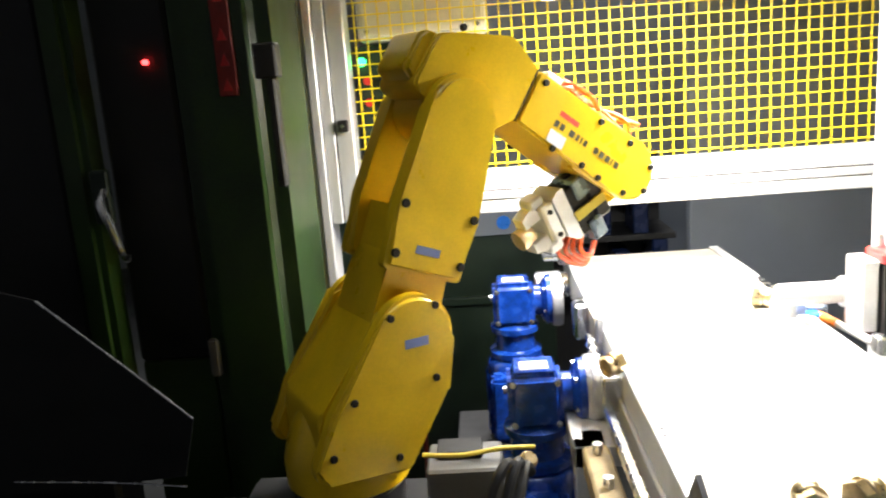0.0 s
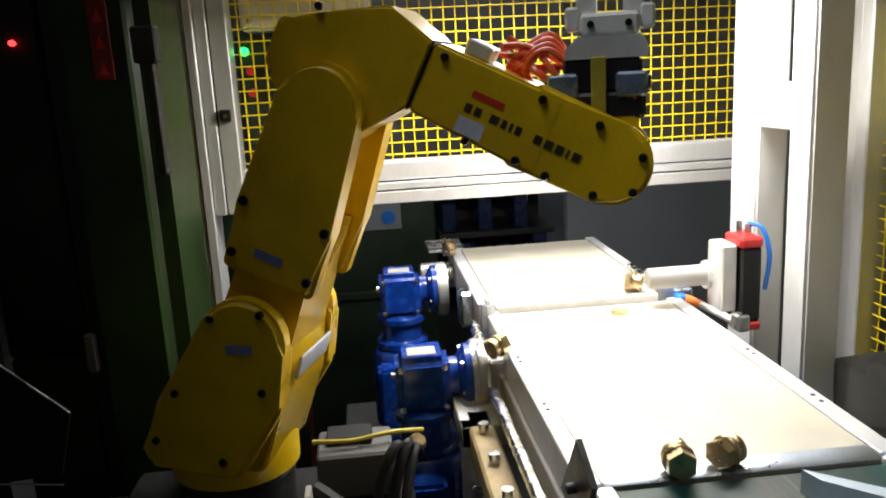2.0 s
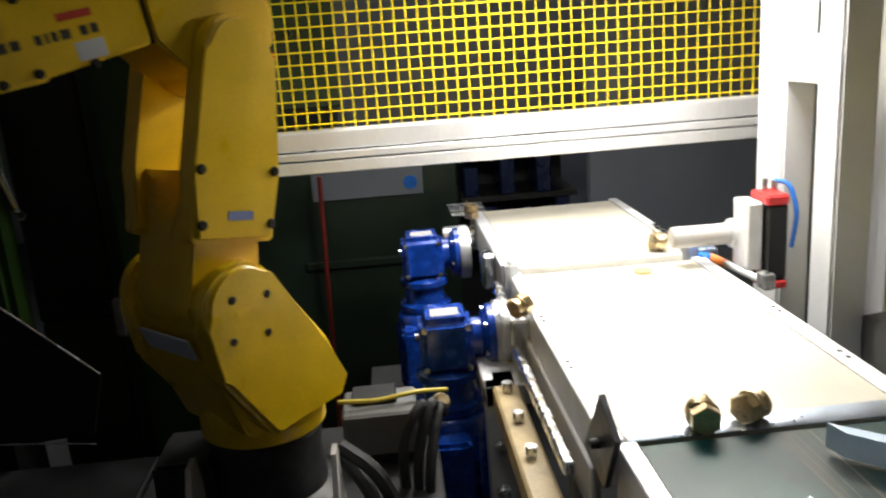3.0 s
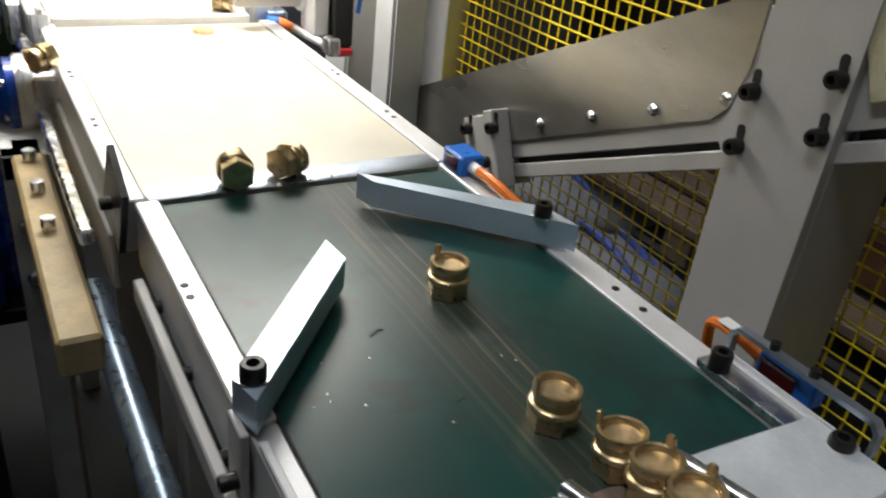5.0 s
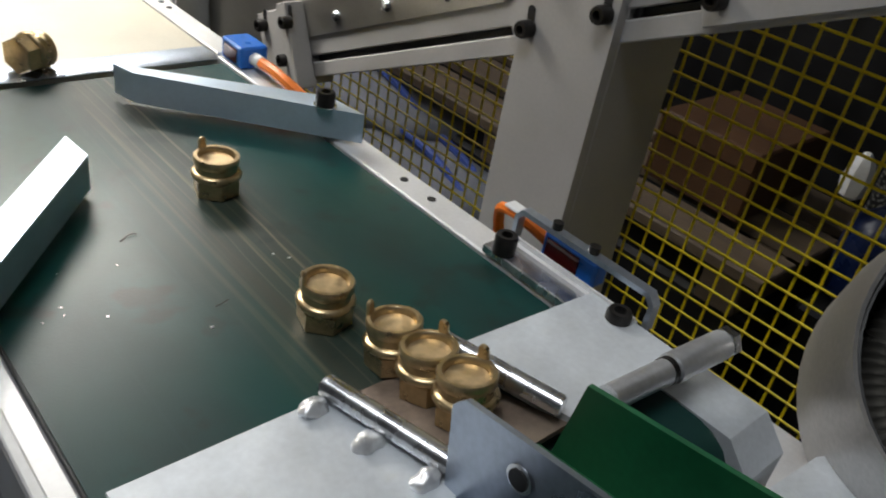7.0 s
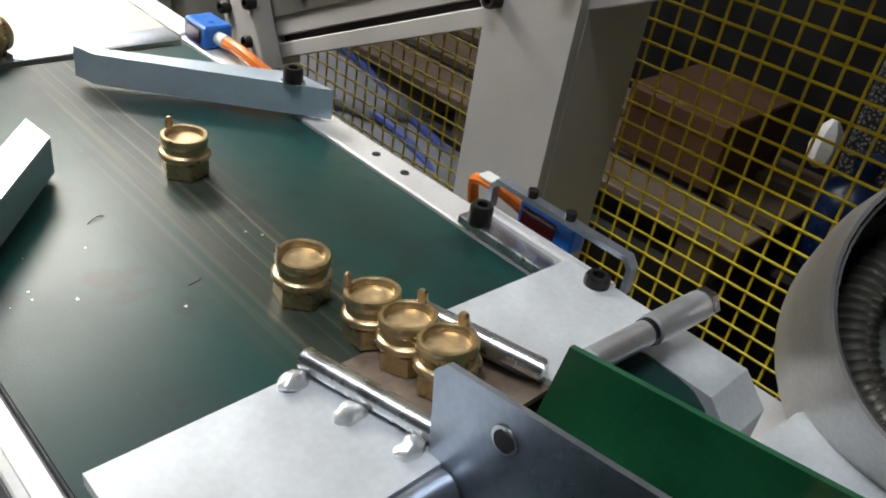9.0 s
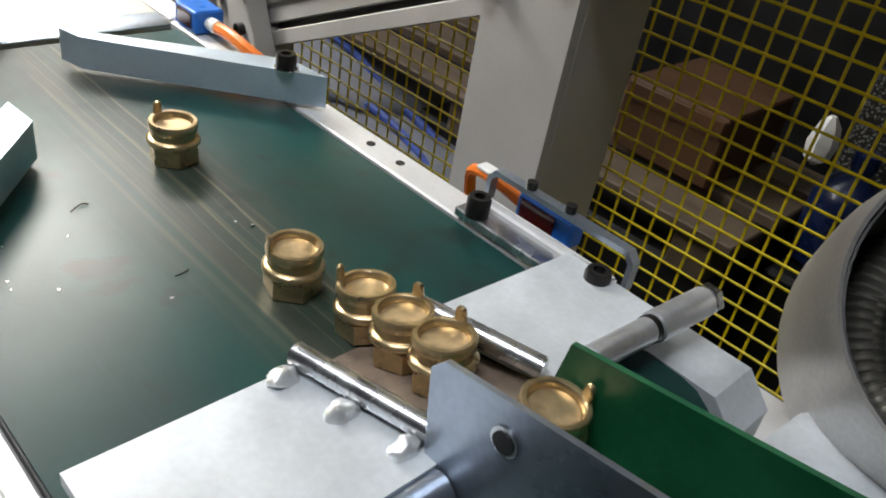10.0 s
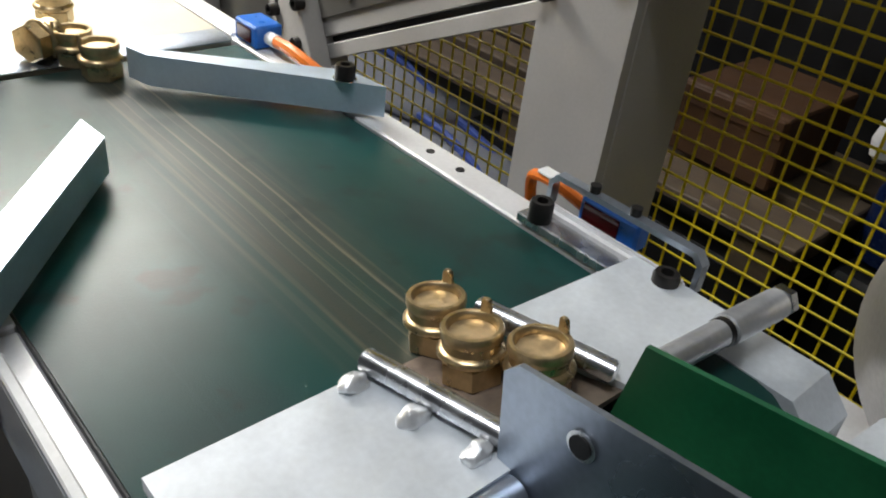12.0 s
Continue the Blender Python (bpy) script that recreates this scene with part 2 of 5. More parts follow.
def part(name, bm, material, parent, label="", local=False, smooth=35):
    """One mesh under a thing or a part; its geometry is given in the world, or in the thing's own space (local)."""
    if not local:
        bmesh.ops.translate(bm, vec=-origin_of(parent), verts=bm.verts)
    ob = new(name, mesh_of(name, bm, material, smooth))
    ob.parent = parent
    return tagged(ob, label) if label else ob


def solo(name, bm, material, label, category="", kind="", at=None, smooth=35):
    """A thing that is one mesh."""
    at = Vector(at) if at else Vector((0, 0, 0))
    bmesh.ops.translate(bm, vec=-at, verts=bm.verts)
    ob = new(name, mesh_of(name, bm, material, smooth))
    ob.location = at
    return tagged(ob, label, category, "", kind)


def soften(bm, verts, width, seg=2):
    if width > 0:
        edges = {e for v in verts for e in v.link_edges if len(e.link_faces) == 2 and e.calc_face_angle(0) > 0.5}
        bmesh.ops.bevel(bm, geom=list(edges), offset=width, segments=seg, affect="EDGES", clamp_overlap=True)


def box(x0, x1, y0, y1, z0, z1, bevel=0.0015, bm=None, m=None, seg=1):
    b = bmesh.new()
    vs = bmesh.ops.create_cube(b, size=1)["verts"]
    for v in vs:
        v.co = Vector((x0 + (x1 - x0) * (v.co.x + 0.5), y0 + (y1 - y0) * (v.co.y + 0.5), z0 + (z1 - z0) * (v.co.z + 0.5)))
    soften(b, b.verts[:], min(bevel, 0.4 * min(abs(x1 - x0), abs(y1 - y0), abs(z1 - z0))), seg)
    return join(bm, b, m)


def join(bm, b, m=None):
    if m is not None:
        bmesh.ops.transform(b, matrix=m, verts=b.verts)
    if bm is None:
        return b
    me = bpy.data.meshes.new("join")
    b.to_mesh(me)
    b.free()
    bm.from_mesh(me)
    bpy.data.meshes.remove(me)
    return bm


def cyl(p, q, r, r2=None, seg=20, bevel=0.0, bm=None, m=None):
    p, q = Vector(p), Vector(q)
    b = bmesh.new()
    bmesh.ops.create_cone(b, cap_ends=True, segments=seg, radius1=r, radius2=r if r2 is None else r2, depth=(q - p).length)
    if bevel:
        caps = [e for e in b.edges if len(e.link_faces) == 2 and any(len(f.verts) > 4 for f in e.link_faces)]
        bmesh.ops.bevel(b, geom=caps, offset=bevel, segments=2, affect="EDGES", clamp_overlap=True)
    turn = (q - p).to_track_quat("Z", "Y").to_matrix().to_4x4()
    bmesh.ops.transform(b, matrix=Matrix.Translation((p + q) / 2) @ turn, verts=b.verts)
    return join(bm, b, m)


def lathe(profile, seg=28, at=(0, 0, 0), axis=(0, 0, 1), bm=None, hexed=()):
    """Turned body from (radius, height) pairs; rows whose number is in hexed are six-sided."""
    b = bmesh.new()
    rings = []
    for k, (r, z) in enumerate(profile):
        ring = []
        for i in range(seg):
            a = 2 * math.pi * i / seg
            rr = r
            if k in hexed:
                rr = r * math.cos(math.pi / 6) / math.cos((a % (math.pi / 3)) - math.pi / 6)
            ring.append(b.verts.new((rr * math.cos(a), rr * math.sin(a), z)))
        rings.append(ring)
    for lo, hi in zip(rings, rings[1:]):
        for i in range(seg):
            b.faces.new((lo[i], lo[(i + 1) % seg], hi[(i + 1) % seg], hi[i]))
    b.faces.new(rings[0][::-1])
    b.faces.new(rings[-1])
    turn = Vector(axis).to_track_quat("Z", "Y").to_matrix().to_4x4()
    bmesh.ops.transform(b, matrix=Matrix.Translation(at) @ turn, verts=b.verts)
    return join(bm, b)


def hull2d(points):
    points = sorted(set((round(x, 6), round(z, 6)) for x, z in points))

    def half(ps):
        out = []
        for p in ps:
            while len(out) > 1 and (out[-1][0] - out[-2][0]) * (p[1] - out[-2][1]) - (out[-1][1] - out[-2][1]) * (p[0] - out[-2][0]) <= 0:
                out.pop()
            out.append(p)
        return out[:-1]
    return half(points) + half(points[::-1])


def slab(rounds, y0, y1, bevel=0.004, bm=None, m=None, seg=3):
    """A plate in the x-z plane, the hull of discs (x, z, r), from y0 to y1."""
    pts = []
    for x, z, r in rounds:
        k = 28 if r > 0.02 else 12
        pts += [(x + r * math.cos(2 * math.pi * i / k), z + r * math.sin(2 * math.pi * i / k)) for i in range(k)]
    ring = hull2d(pts)
    b = bmesh.new()
    lo, hi = [b.verts.new((x, y0, z)) for x, z in ring], [b.verts.new((x, y1, z)) for x, z in ring]
    k = len(ring)
    for i in range(k):
        b.faces.new((lo[i], lo[(i + 1) % k], hi[(i + 1) % k], hi[i]))
    fa, fb = b.faces.new(lo[::-1]), b.faces.new(hi)
    if bevel:
        bmesh.ops.bevel(b, geom=list(fa.edges) + list(fb.edges), offset=bevel, segments=seg, affect="EDGES", clamp_overlap=True)
    return join(bm, b, m)


def prism(ring, axis, a, c, bevel=0.001, bm=None, m=None):
    """A flat outline (two numbers a point) drawn out along an axis from a to c."""
    def at(p, h):
        return {"x": (h, p[0], p[1]), "y": (p[0], h, p[1]), "z": (p[0], p[1], h)}[axis]
    b = bmesh.new()
    lo, hi = [b.verts.new(at(p, a)) for p in ring], [b.verts.new(at(p, c)) for p in ring]
    k = len(ring)
    for i in range(k):
        b.faces.new((lo[i], lo[(i + 1) % k], hi[(i + 1) % k], hi[i]))
    b.faces.new(lo[::-1])
    b.faces.new(hi)
    soften(b, b.verts[:], bevel, 1)
    return join(bm, b, m)


def tube(points, r, seg=8, smooth_steps=6, bm=None):
    """A round cable through the points."""
    ps = [Vector(p) for p in points]
    path = []
    for i in range(len(ps) - 1):
        p0, p1, p2, p3 = ps[max(i - 1, 0)], ps[i], ps[i + 1], ps[min(i + 2, len(ps) - 1)]
        for k in range(smooth_steps):
            t = k / smooth_steps
            path.append(0.5 * (2 * p1 + (p2 - p0) * t + (2 * p0 - 5 * p1 + 4 * p2 - p3) * t * t + (3 * p1 - p0 - 3 * p2 + p3) * t ** 3))
    path.append(ps[-1])
    b = bmesh.new()
    rings = []
    side = None
    for i, p in enumerate(path):
        d = (path[min(i + 1, len(path) - 1)] - path[max(i - 1, 0)]).normalized()
        if side is None:
            side = d.orthogonal().normalized()
        side = (side - d * side.dot(d)).normalized()
        up = d.cross(side)
        rings.append([b.verts.new(p + r * (math.cos(2 * math.pi * k / seg) * side + math.sin(2 * math.pi * k / seg) * up)) for k in range(seg)])
    for lo, hi in zip(rings, rings[1:]):
        for k in range(seg):
            b.faces.new((lo[k], lo[(k + 1) % seg], hi[(k + 1) % seg], hi[k]))
    b.faces.new(rings[0][::-1])
    b.faces.new(rings[-1])
    return join(bm, b)


def socket_screw(name, at, axis, r, h, parent, material=BOLT, local=False):
    """A cap screw with a hexagon socket."""
    prof = [(r * 0.6, -0.002), (r, 0), (r, h * 0.85), (r * 0.88, h), (r * 0.5, h), (r * 0.45, h * 0.45)]
    return part(name, lathe(prof, 16, at, axis), material, parent, local=local)


# ---- hall ----
solo("floor", box(-3.5, 5.5, -3.5, 6.5, -0.1, 0, 0), FLOOR, "dark painted concrete factory floor", kind="structure")
solo("ceiling", box(-3.5, 5.5, -3.5, 6.5, 4.2, 4.3, 0), CEIL, "grey factory hall ceiling", kind="structure")
for i, (a, b_, c, d) in enumerate(((-3.6, -3.5, -3.5, 6.5), (5.5, 5.6, -3.5, 6.5), (-3.6, 5.6, -3.6, -3.5), (-3.6, 5.6, 6.5, 6.6))):
    solo(("wall_west", "wall_east", "wall_south", "wall_north")[i], box(a, b_, c, d, 0, 4.2, 0), WALL, "plain grey factory hall wall", kind="structure")


# ---- fences ----
def wire_panel(parent, fixed, at, u0, u1, z0, z1, cell=0.0245, rise=0.0245, r=0.0016):
    """Welded mesh in the plane x = at or y = at."""
    b = bmesh.new()

    def bar(p, q):
        d = (Vector(q) - Vector(p)).normalized()
        s = Vector((0, 0, 1)) if abs(d.z) < 0.5 else Vector((1, 0, 0) if fixed == "y" else (0, 1, 0))
        o = d.cross(s)
        rings = [[b.verts.new(Vector(e) + r * (math.cos(k * math.pi / 2.5) * s + math.sin(k * math.pi / 2.5) * o)) for k in range(5)] for e in (p, q)]
        for k in range(5):
            b.faces.new((rings[0][k], rings[0][(k + 1) % 5], rings[1][(k + 1) % 5], rings[1][k]))
    place = (lambda u, z, o: (u, at + o, z)) if fixed == "y" else (lambda u, z, o: (at + o, u, z))
    u = u0 + cell / 2
    while u < u1:
        bar(place(u, z0, r), place(u, z1, r))
        u += cell
    z = z0 + rise / 2
    while z < z1:
        bar(place(u0, z, -r), place(u1, z, -r))
        z += rise
    return part("wire_mesh", b, WIRE_YELLOW, parent, "yellow welded wire mesh")


back = thing("fence", "aluminium framed safety fence with yellow wire mesh", "fence", (-0.3, 1.8, 0))
# stepped extrusion of the post, and the panel frame beside it
part("post", box(-0.370, -0.345, 1.76, 1.84, 0, 2.3, 0.002), ALU, back)
part("post", box(-0.342, -0.324, 1.754, 1.84, 0, 2.3, 0.002), ALU, back)
part("post_groove", box(-0.346, -0.341, 1.77, 1.83, 0, 2.3, 0), BLACK, back)
part("panel_frame", box(-0.3225, -0.300, 1.764, 1.84, 1.072, 2.3, 0.002), ALU, back)
part("panel_frame", box(-0.297, -0.262, 1.768, 1.84, 1.072, 2.3, 0.002), ALU, back)
part("post_groove", box(-0.301, -0.296, 1.775, 1.83, 1.072, 2.3, 0), BLACK, back)
part("bottom_rail", box(-0.262, 0.86, 1.775, 1.83, 1.120, 1.160, 0.003), ALU, back)
part("bottom_rail", box(-0.262, 0.86, 1.770, 1.83, 1.101, 1.117, 0.002), ALU, back)
part("bottom_rail", box(-0.262, 0.86, 1.772, 1.83, 1.072, 1.098, 0.002), ALU, back)
part("rail_groove", box(-0.262, 0.86, 1.785, 1.825, 1.09, 1.122, 0), BLACK, back)
part("latch", box(-0.292, -0.270, 1.757, 1.768, 1.262, 1.286, 0.002), BOLT, back, "small black square fence latch")
part("latch_pin", cyl((-0.281, 1.758, 1.274), (-0.281, 1.753, 1.274), 0.004), STEEL, back)
wire_panel(back, "y", 1.80, -0.2568, 0.86, 1.160, 2.2)
part("top_rail", box(-0.262, 0.86, 1.775, 1.83, 2.2, 2.26, 0.003), ALU, back)

side = thing("fence", "side safety fence panel with yellow wire mesh", "fence", (0.9, 0.5, 0))
part("post", box(0.855, 0.90, 1.44, 1.50, 0, 2.3, 0.003), ALU, side)
part("post", box(0.850, 0.90, 1.405, 1.437, 0, 2.3, 0.003), ALU, side)
part("bottom_rail", box(0.87, 0.91, -0.8, 1.405, 0.20, 0.26, 0.003), ALU, side)
part("top_rail", box(0.87, 0.91, -0.8, 1.405, 2.2, 2.26, 0.003), ALU, side)
part("post", box(0.87, 0.91, -0.86, -0.8, 0, 2.3, 0.003), ALU, side)
wire_panel(side, "x", 0.885, -0.7954, 1.405, 0.2608, 2.2, 0.0239, 0.0221)

# ---- what stands behind the fences ----
cab = thing("cabinet", "dark green machine cabinet behind the fence", "cabinet", (-0.1, 2.7, 0))
part("body", box(-0.60, 0.20, 2.6, 3.1, 0, 1.02, 0.006), GREEN_DARK, cab)
part("name_plate", box(-0.26, 0.09, 2.592, 2.599, 0.86, 1.0, 0.002), GREY_PANEL, cab, "pale label plate with a blue mark")
part("mark", cyl((0.05, 2.592, 0.90), (0.05, 2.588, 0.90), 0.022), SENSOR_BLUE, cab)
part("ledge", box(-0.30, 0.12, 2.58, 2.6, 0.64, 0.665, 0.003), GREEN_DARK, cab)
pipe = solo("pipe", cyl((-0.25, 2.52, 0.0), (-0.225, 2.52, 0.95), 0.007), RED_DARK, "thin red upright pipe beside the cabinet", "pipe", at=(-0.25, 2.52, 0))
rack = thing("shelf", "dark rack with blue goods behind the fence", "shelf", (0.4, 2.9, 0))
part("back_panel", box(0.22, 0.62, 3.0, 3.05, 0, 1.05, 0.003), BLACK, rack)
for z in (0.62, 0.78, 0.94):
    part("board", box(0.22, 0.62, 2.75, 3.0, z, z + 0.02, 0.002), BLACK, rack)
for i in range(6):
    z = 0.64 if i % 2 else 0.80
    part("bin", box(0.235 + i * 0.062, 0.285 + i * 0.062, 2.76, 2.95, z, z + 0.10 + 0.02 * (i % 3), 0.004), JUG_BLUE, rack, "dark blue plastic bin")
panel = solo("partition_panel", box(0.63, 2.6, 2.62, 2.66, 0, 1.75, 0.004), GREY_PANEL, "blue-grey sheet metal partition panel", "panel", at=(0.9, 2.62, 0))
hall_panel = solo("partition_panel", box(-0.20, 2.6, 3.3, 3.34, 0, 2.4, 0.004), GREY_PANEL, "blue-grey partition panel far behind the fence", "panel", at=(0.9, 3.3, 0))
cbx = thing("control_box", "cream control box fixed behind the wire mesh", "box", (-0.1, 1.86, 1.44))
part("housing", box(-0.245, 0.026, 1.845, 1.93, 1.44, 1.72, 0.006), CREAMBOX, cbx)
part("lid", box(-0.236, 0.017, 1.838, 1.8448, 1.449, 1.711, 0.003), CREAMBOX, cbx)
for x in (-0.225, 0.006):
    for z in (1.46, 1.70):
        part("lid_screw", cyl((x, 1.838, z), (x, 1.834, z), 0.005, seg=10), STEEL, cbx)
btn = thing("switch_panel", "dark switch panel with a lit green lamp", "switch", (-0.22, 1.88, 1.3))
part("panel", box(-0.262, -0.10, 1.87, 1.90, 1.20, 1.435, 0.004), GREEN_DARK, btn)
part("green_lamp", cyl((-0.245, 1.87, 1.400), (-0.245, 1.855, 1.400), 0.009), LED_GREEN, btn, "lit green indicator lamp")
for k in range(4):
    part("button", cyl((-0.235 + 0.035 * (k % 2), 1.87, 1.36 - 0.045 * (k // 2)), (-0.235 + 0.035 * (k % 2), 1.858, 1.36 - 0.045 * (k // 2)), 0.009), (RED, BLACK)[k % 2], btn)

carton = thing("carton", "brown cardboard carton behind the wire mesh", "box", (1.6, 0.8, 0.45))
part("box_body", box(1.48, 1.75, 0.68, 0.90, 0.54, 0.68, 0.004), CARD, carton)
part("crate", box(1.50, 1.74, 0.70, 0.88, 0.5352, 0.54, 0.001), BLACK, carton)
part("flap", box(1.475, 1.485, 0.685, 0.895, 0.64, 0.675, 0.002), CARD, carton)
pallet = thing("pallet", "worn wooden pallet boards behind the mesh", "pallet", (1.6, 0.9, 0.4))
for k in range(3):
    part("board", box(1.35 + 0.17 * k, 1.47 + 0.17 * k, 0.545, 1.9, 0.512, 0.535, 0.003), WOOD, pallet)
for y in (0.62, 1.2, 1.8):
    part("bearer", box(1.37, 1.83, y - 0.04, y + 0.04, 0.43, 0.512, 0.003), WOOD, pallet)
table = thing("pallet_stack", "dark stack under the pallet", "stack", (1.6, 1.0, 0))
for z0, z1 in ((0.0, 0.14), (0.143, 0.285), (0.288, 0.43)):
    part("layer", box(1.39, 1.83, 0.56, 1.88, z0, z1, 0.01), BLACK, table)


def sack(at, label):
    s = thing("sack", label, "sack", at)
    b = bmesh.new()
    bmesh.ops.create_uvsphere(b, u_segments=24, v_segments=14, radius=1)
    for v in b.verts:
        c = v.co.copy()
        f = max(abs(c.x), abs(c.y))
        v.co = Vector((c.x * 0.24 * (1.15 - 0.15 * f), c.y * 0.32, c.z * 0.085))
        v.co += 0.02 * Vector(noise.noise_vector(c * 2.3))
        v.co += Vector((0, 0, 0.085))
    part("bag", b, SACK, s, local=True, smooth=60)
    for k in range(3):
        b = bmesh.new()
        b = tube([(-0.10 + 0.07 * k, -0.22 + 0.11 * i, 0.175 - 0.055 * ((i - 2) / 2) ** 2) for i in range(5)], 0.010)
        part("print_bar", b, SACK_BLUE, s, "blue printed band", local=True)
    return s


sack((1.40, 1.42, 0.25), "white woven sack with blue print")
sack((1.46, 1.66, 0.33), "white woven sack with blue print")
for k, (y, z) in enumerate(((0.48, 0.455), (0.34, 0.455), (0.20, 0.455))):
    jug = thing("jug", "blue plastic jug with a pale cap", "jug", (1.62, y, z), "jugs behind the mesh")
    part("body", lathe([(0.05, 0), (0.062, 0.01), (0.062, 0.13), (0.05, 0.16), (0.02, 0.185), (0.02, 0.20)], 20), JUG_BLUE, jug, local=True)
    part("cap", cyl((0, 0, 0.20), (0, 0, 0.225), 0.023), (JUG_BLUE, CHUTE_GREEN)[k % 2], jug, local=True)
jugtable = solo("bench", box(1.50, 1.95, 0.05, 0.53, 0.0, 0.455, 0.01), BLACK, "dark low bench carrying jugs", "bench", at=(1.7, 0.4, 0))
foam = thing("foam_panel", "black and white speckled foam panel on the bench", "panel", (1.75, 0.4, 0.5))
for k in range(3):
    part("sheet", box(1.72, 1.78, 0.10 + 0.154 * k, 0.252 + 0.154 * k, 0.455, 1.6 - 0.03 * k, 0.01), SPECKLE, foam)
solo("plastic_bag", lathe([(0.006, 0), (0.022, 0.012), (0.028, 0.042), (0.020, 0.075), (0.006, 0.092)], 7, (1.58, 0.552, 0.636)), WHITE_PLASTIC, "crumpled white plastic bag", "bag", at=(1.58, 0.552, 0.636))
# plain black block added to keep the hall beyond the mesh dark
hallback = solo("dark_backdrop", box(2.2, 2.9, -0.8, 3.2, 0, 2.0, 0.02), BLACK, "black block added as the dark background", "machine", at=(2.5, 1, 0))

# ---- white frame with the drum cylinder ----
frm = thing("frame_post", "white painted ladder frame of square steel tube", "frame", (0.71, 1.4, 0))
part("tube_post", box(0.68, 0.738, 1.457, 1.557, 0, 2.1, 0.005, seg=2), WHITEPAINT, frm)
part("tube_post", box(0.68, 0.742, 1.283, 1.352, 0, 2.1, 0.005, seg=2), WHITEPAINT, frm)
for z in (1.214, 0.35):
    part("crossbar", box(0.681, 0.737, 1.352, 1.457, z, z + 0.076, 0.003), WHITEPAINT, frm)
part("top_beam", box(0.05, 0.737, 1.352, 1.457, 2.0, 2.08, 0.003), WHITEPAINT, frm)

act = thing("actuator", "red and black actuator on a grey bracket", "actuator", (0.67, 1.42, 0.86))
part("body", box(0.642, 0.679, 1.36, 1.415, 0.882, 1.015, 0.004), BLACK, act)
part("cap", box(0.638, 0.679, 1.356, 1.42, 1.015, 1.034, 0.004), RED, act, "red plastic top cap")
part("bottom_cap", box(0.638, 0.679, 1.356, 1.42, 0.868, 0.882, 0.003), RED, act)
part("side_plate", box(0.612, 0.640, 1.37, 1.43, 0.90, 1.02, 0.003), RAIL, act, "grey metal side plate")
part("fitting", cyl((0.655, 1.40, 1.034), (0.655, 1.40, 1.056), 0.005), STEEL, act)
part("fitting", cyl((0.672, 1.40, 1.034), (0.672, 1.40, 1.050), 0.006), STEEL, act)
part("air_hose", tube([(0.672, 1.40, 1.05), (0.685, 1.375, 1.045), (0.692, 1.36, 1.0), (0.685, 1.36, 0.94)], 0.004), SENSOR_BLUE, act, "blue air hose")
part("roller_shaft", cyl((0.50, 1.43, 0.955), (0.615, 1.43, 0.955), 0.019, bevel=0.002), GREYPAINT, act)
part("roller_collar", cyl((0.605, 1.43, 0.955), (0.622, 1.43, 0.955), 0.026, bevel=0.002), RAIL, act)

act.location += Vector((-0.022, 0.02, 0))

# ---- lamp over the belts ----
lampf = thing("light_bar", "white light bar hung slantwise above the belts", "lamp", (0.383, 1.465, 1.478))
LM = pose(0.383, 1.465, 1.478, 0, 0, -30)
part("housing", box(-0.32, 0.32, -0.06, 0.06, 0.0105, 0.05, 0.004, m=LM), RAIL, lampf)
part("diffuser", box(-0.315, 0.315, -0.055, 0.055, 0.002, 0.010, 0.001, m=LM), LED_WHITE, lampf)
for x in (0.25, 0.52):
    part("hanger", cyl((x, 1.465 - 0.577 * (x - 0.383), 1.52), (x, 1.40, 2.01), 0.006), STEEL, lampf)


# ---- conveyors ----
def belt_mesh(x0, x1, y0, y1, top, r0, r1=None):
    """A closed belt round two rollers of the radii r0 and r1."""
    r1 = r1 or r0
    ring = []
    for i in range(9):
        a = math.pi / 2 + math.pi * i / 8
        ring.append((y0 + r0 * math.cos(a), top - r0 + r0 * math.sin(a)))
    for i in range(9):
        a = -math.pi / 2 + math.pi * i / 8
        ring.append((y1 + r1 * math.cos(a), top - r1 + r1 * math.sin(a)))
    return prism(ring, "x", x0, x1, 0)


green = thing("belt_conveyor", "dark green belt conveyor with aluminium side rails", "conveyor", (0.38, 0.55, 0.80))
part("belt", belt_mesh(0.2285, 0.5300, 0.272, 0.846, 0.897, 0.030, 0.008), GREEN_BELT, green, "dark green belt with grey wear and oil marks", smooth=50)
left_rail = part("side_rail", box(0.2045, 0.2262, 0.525, 0.855, 0.835, 0.900, 0.0015), RAIL, green)
part("side_rail", box(0.2075, 0.2262, 0.30, 0.525, 0.835, 0.8965, 0.0015), RAIL, green)
part("rail_strip", box(0.2075, 0.2135, 0.30, 0.505, 0.8965, 0.903, 0.001), WHITE_PLASTIC, green)
part("rail_seal", box(0.2262, 0.2281, 0.30, 0.85, 0.88, 0.8985, 0.0005), RUBBER, green)
right_rail = part("side_rail", box(0.5315, 0.5600, 0.30, 0.862, 0.835, 0.900, 0.0015), RAIL, green)
part("cross_member", box(0.21, 0.57, 0.45, 0.50, 0.80, 0.833, 0.002), GREYPAINT, green)
part("clamp_bar", box(0.1885, 0.1980, 0.505, 0.80, 0.830, 0.852, 0.0015), GREYPAINT, green, "satin aluminium clamp bar")
for y in (0.56, 0.66, 0.76):
    part("clamp_spacer", cyl((0.196, y, 0.844), (0.207, y, 0.844), 0.006), BLACK, green)
for x, y in ((0.546, 0.572), (0.546, 0.537), (0.2113, 0.698), (0.2113, 0.680)):
    part("hole", cyl((x, y, 0.8995), (x, y, 0.9006), 0.0036, seg=14), BLACK, green)
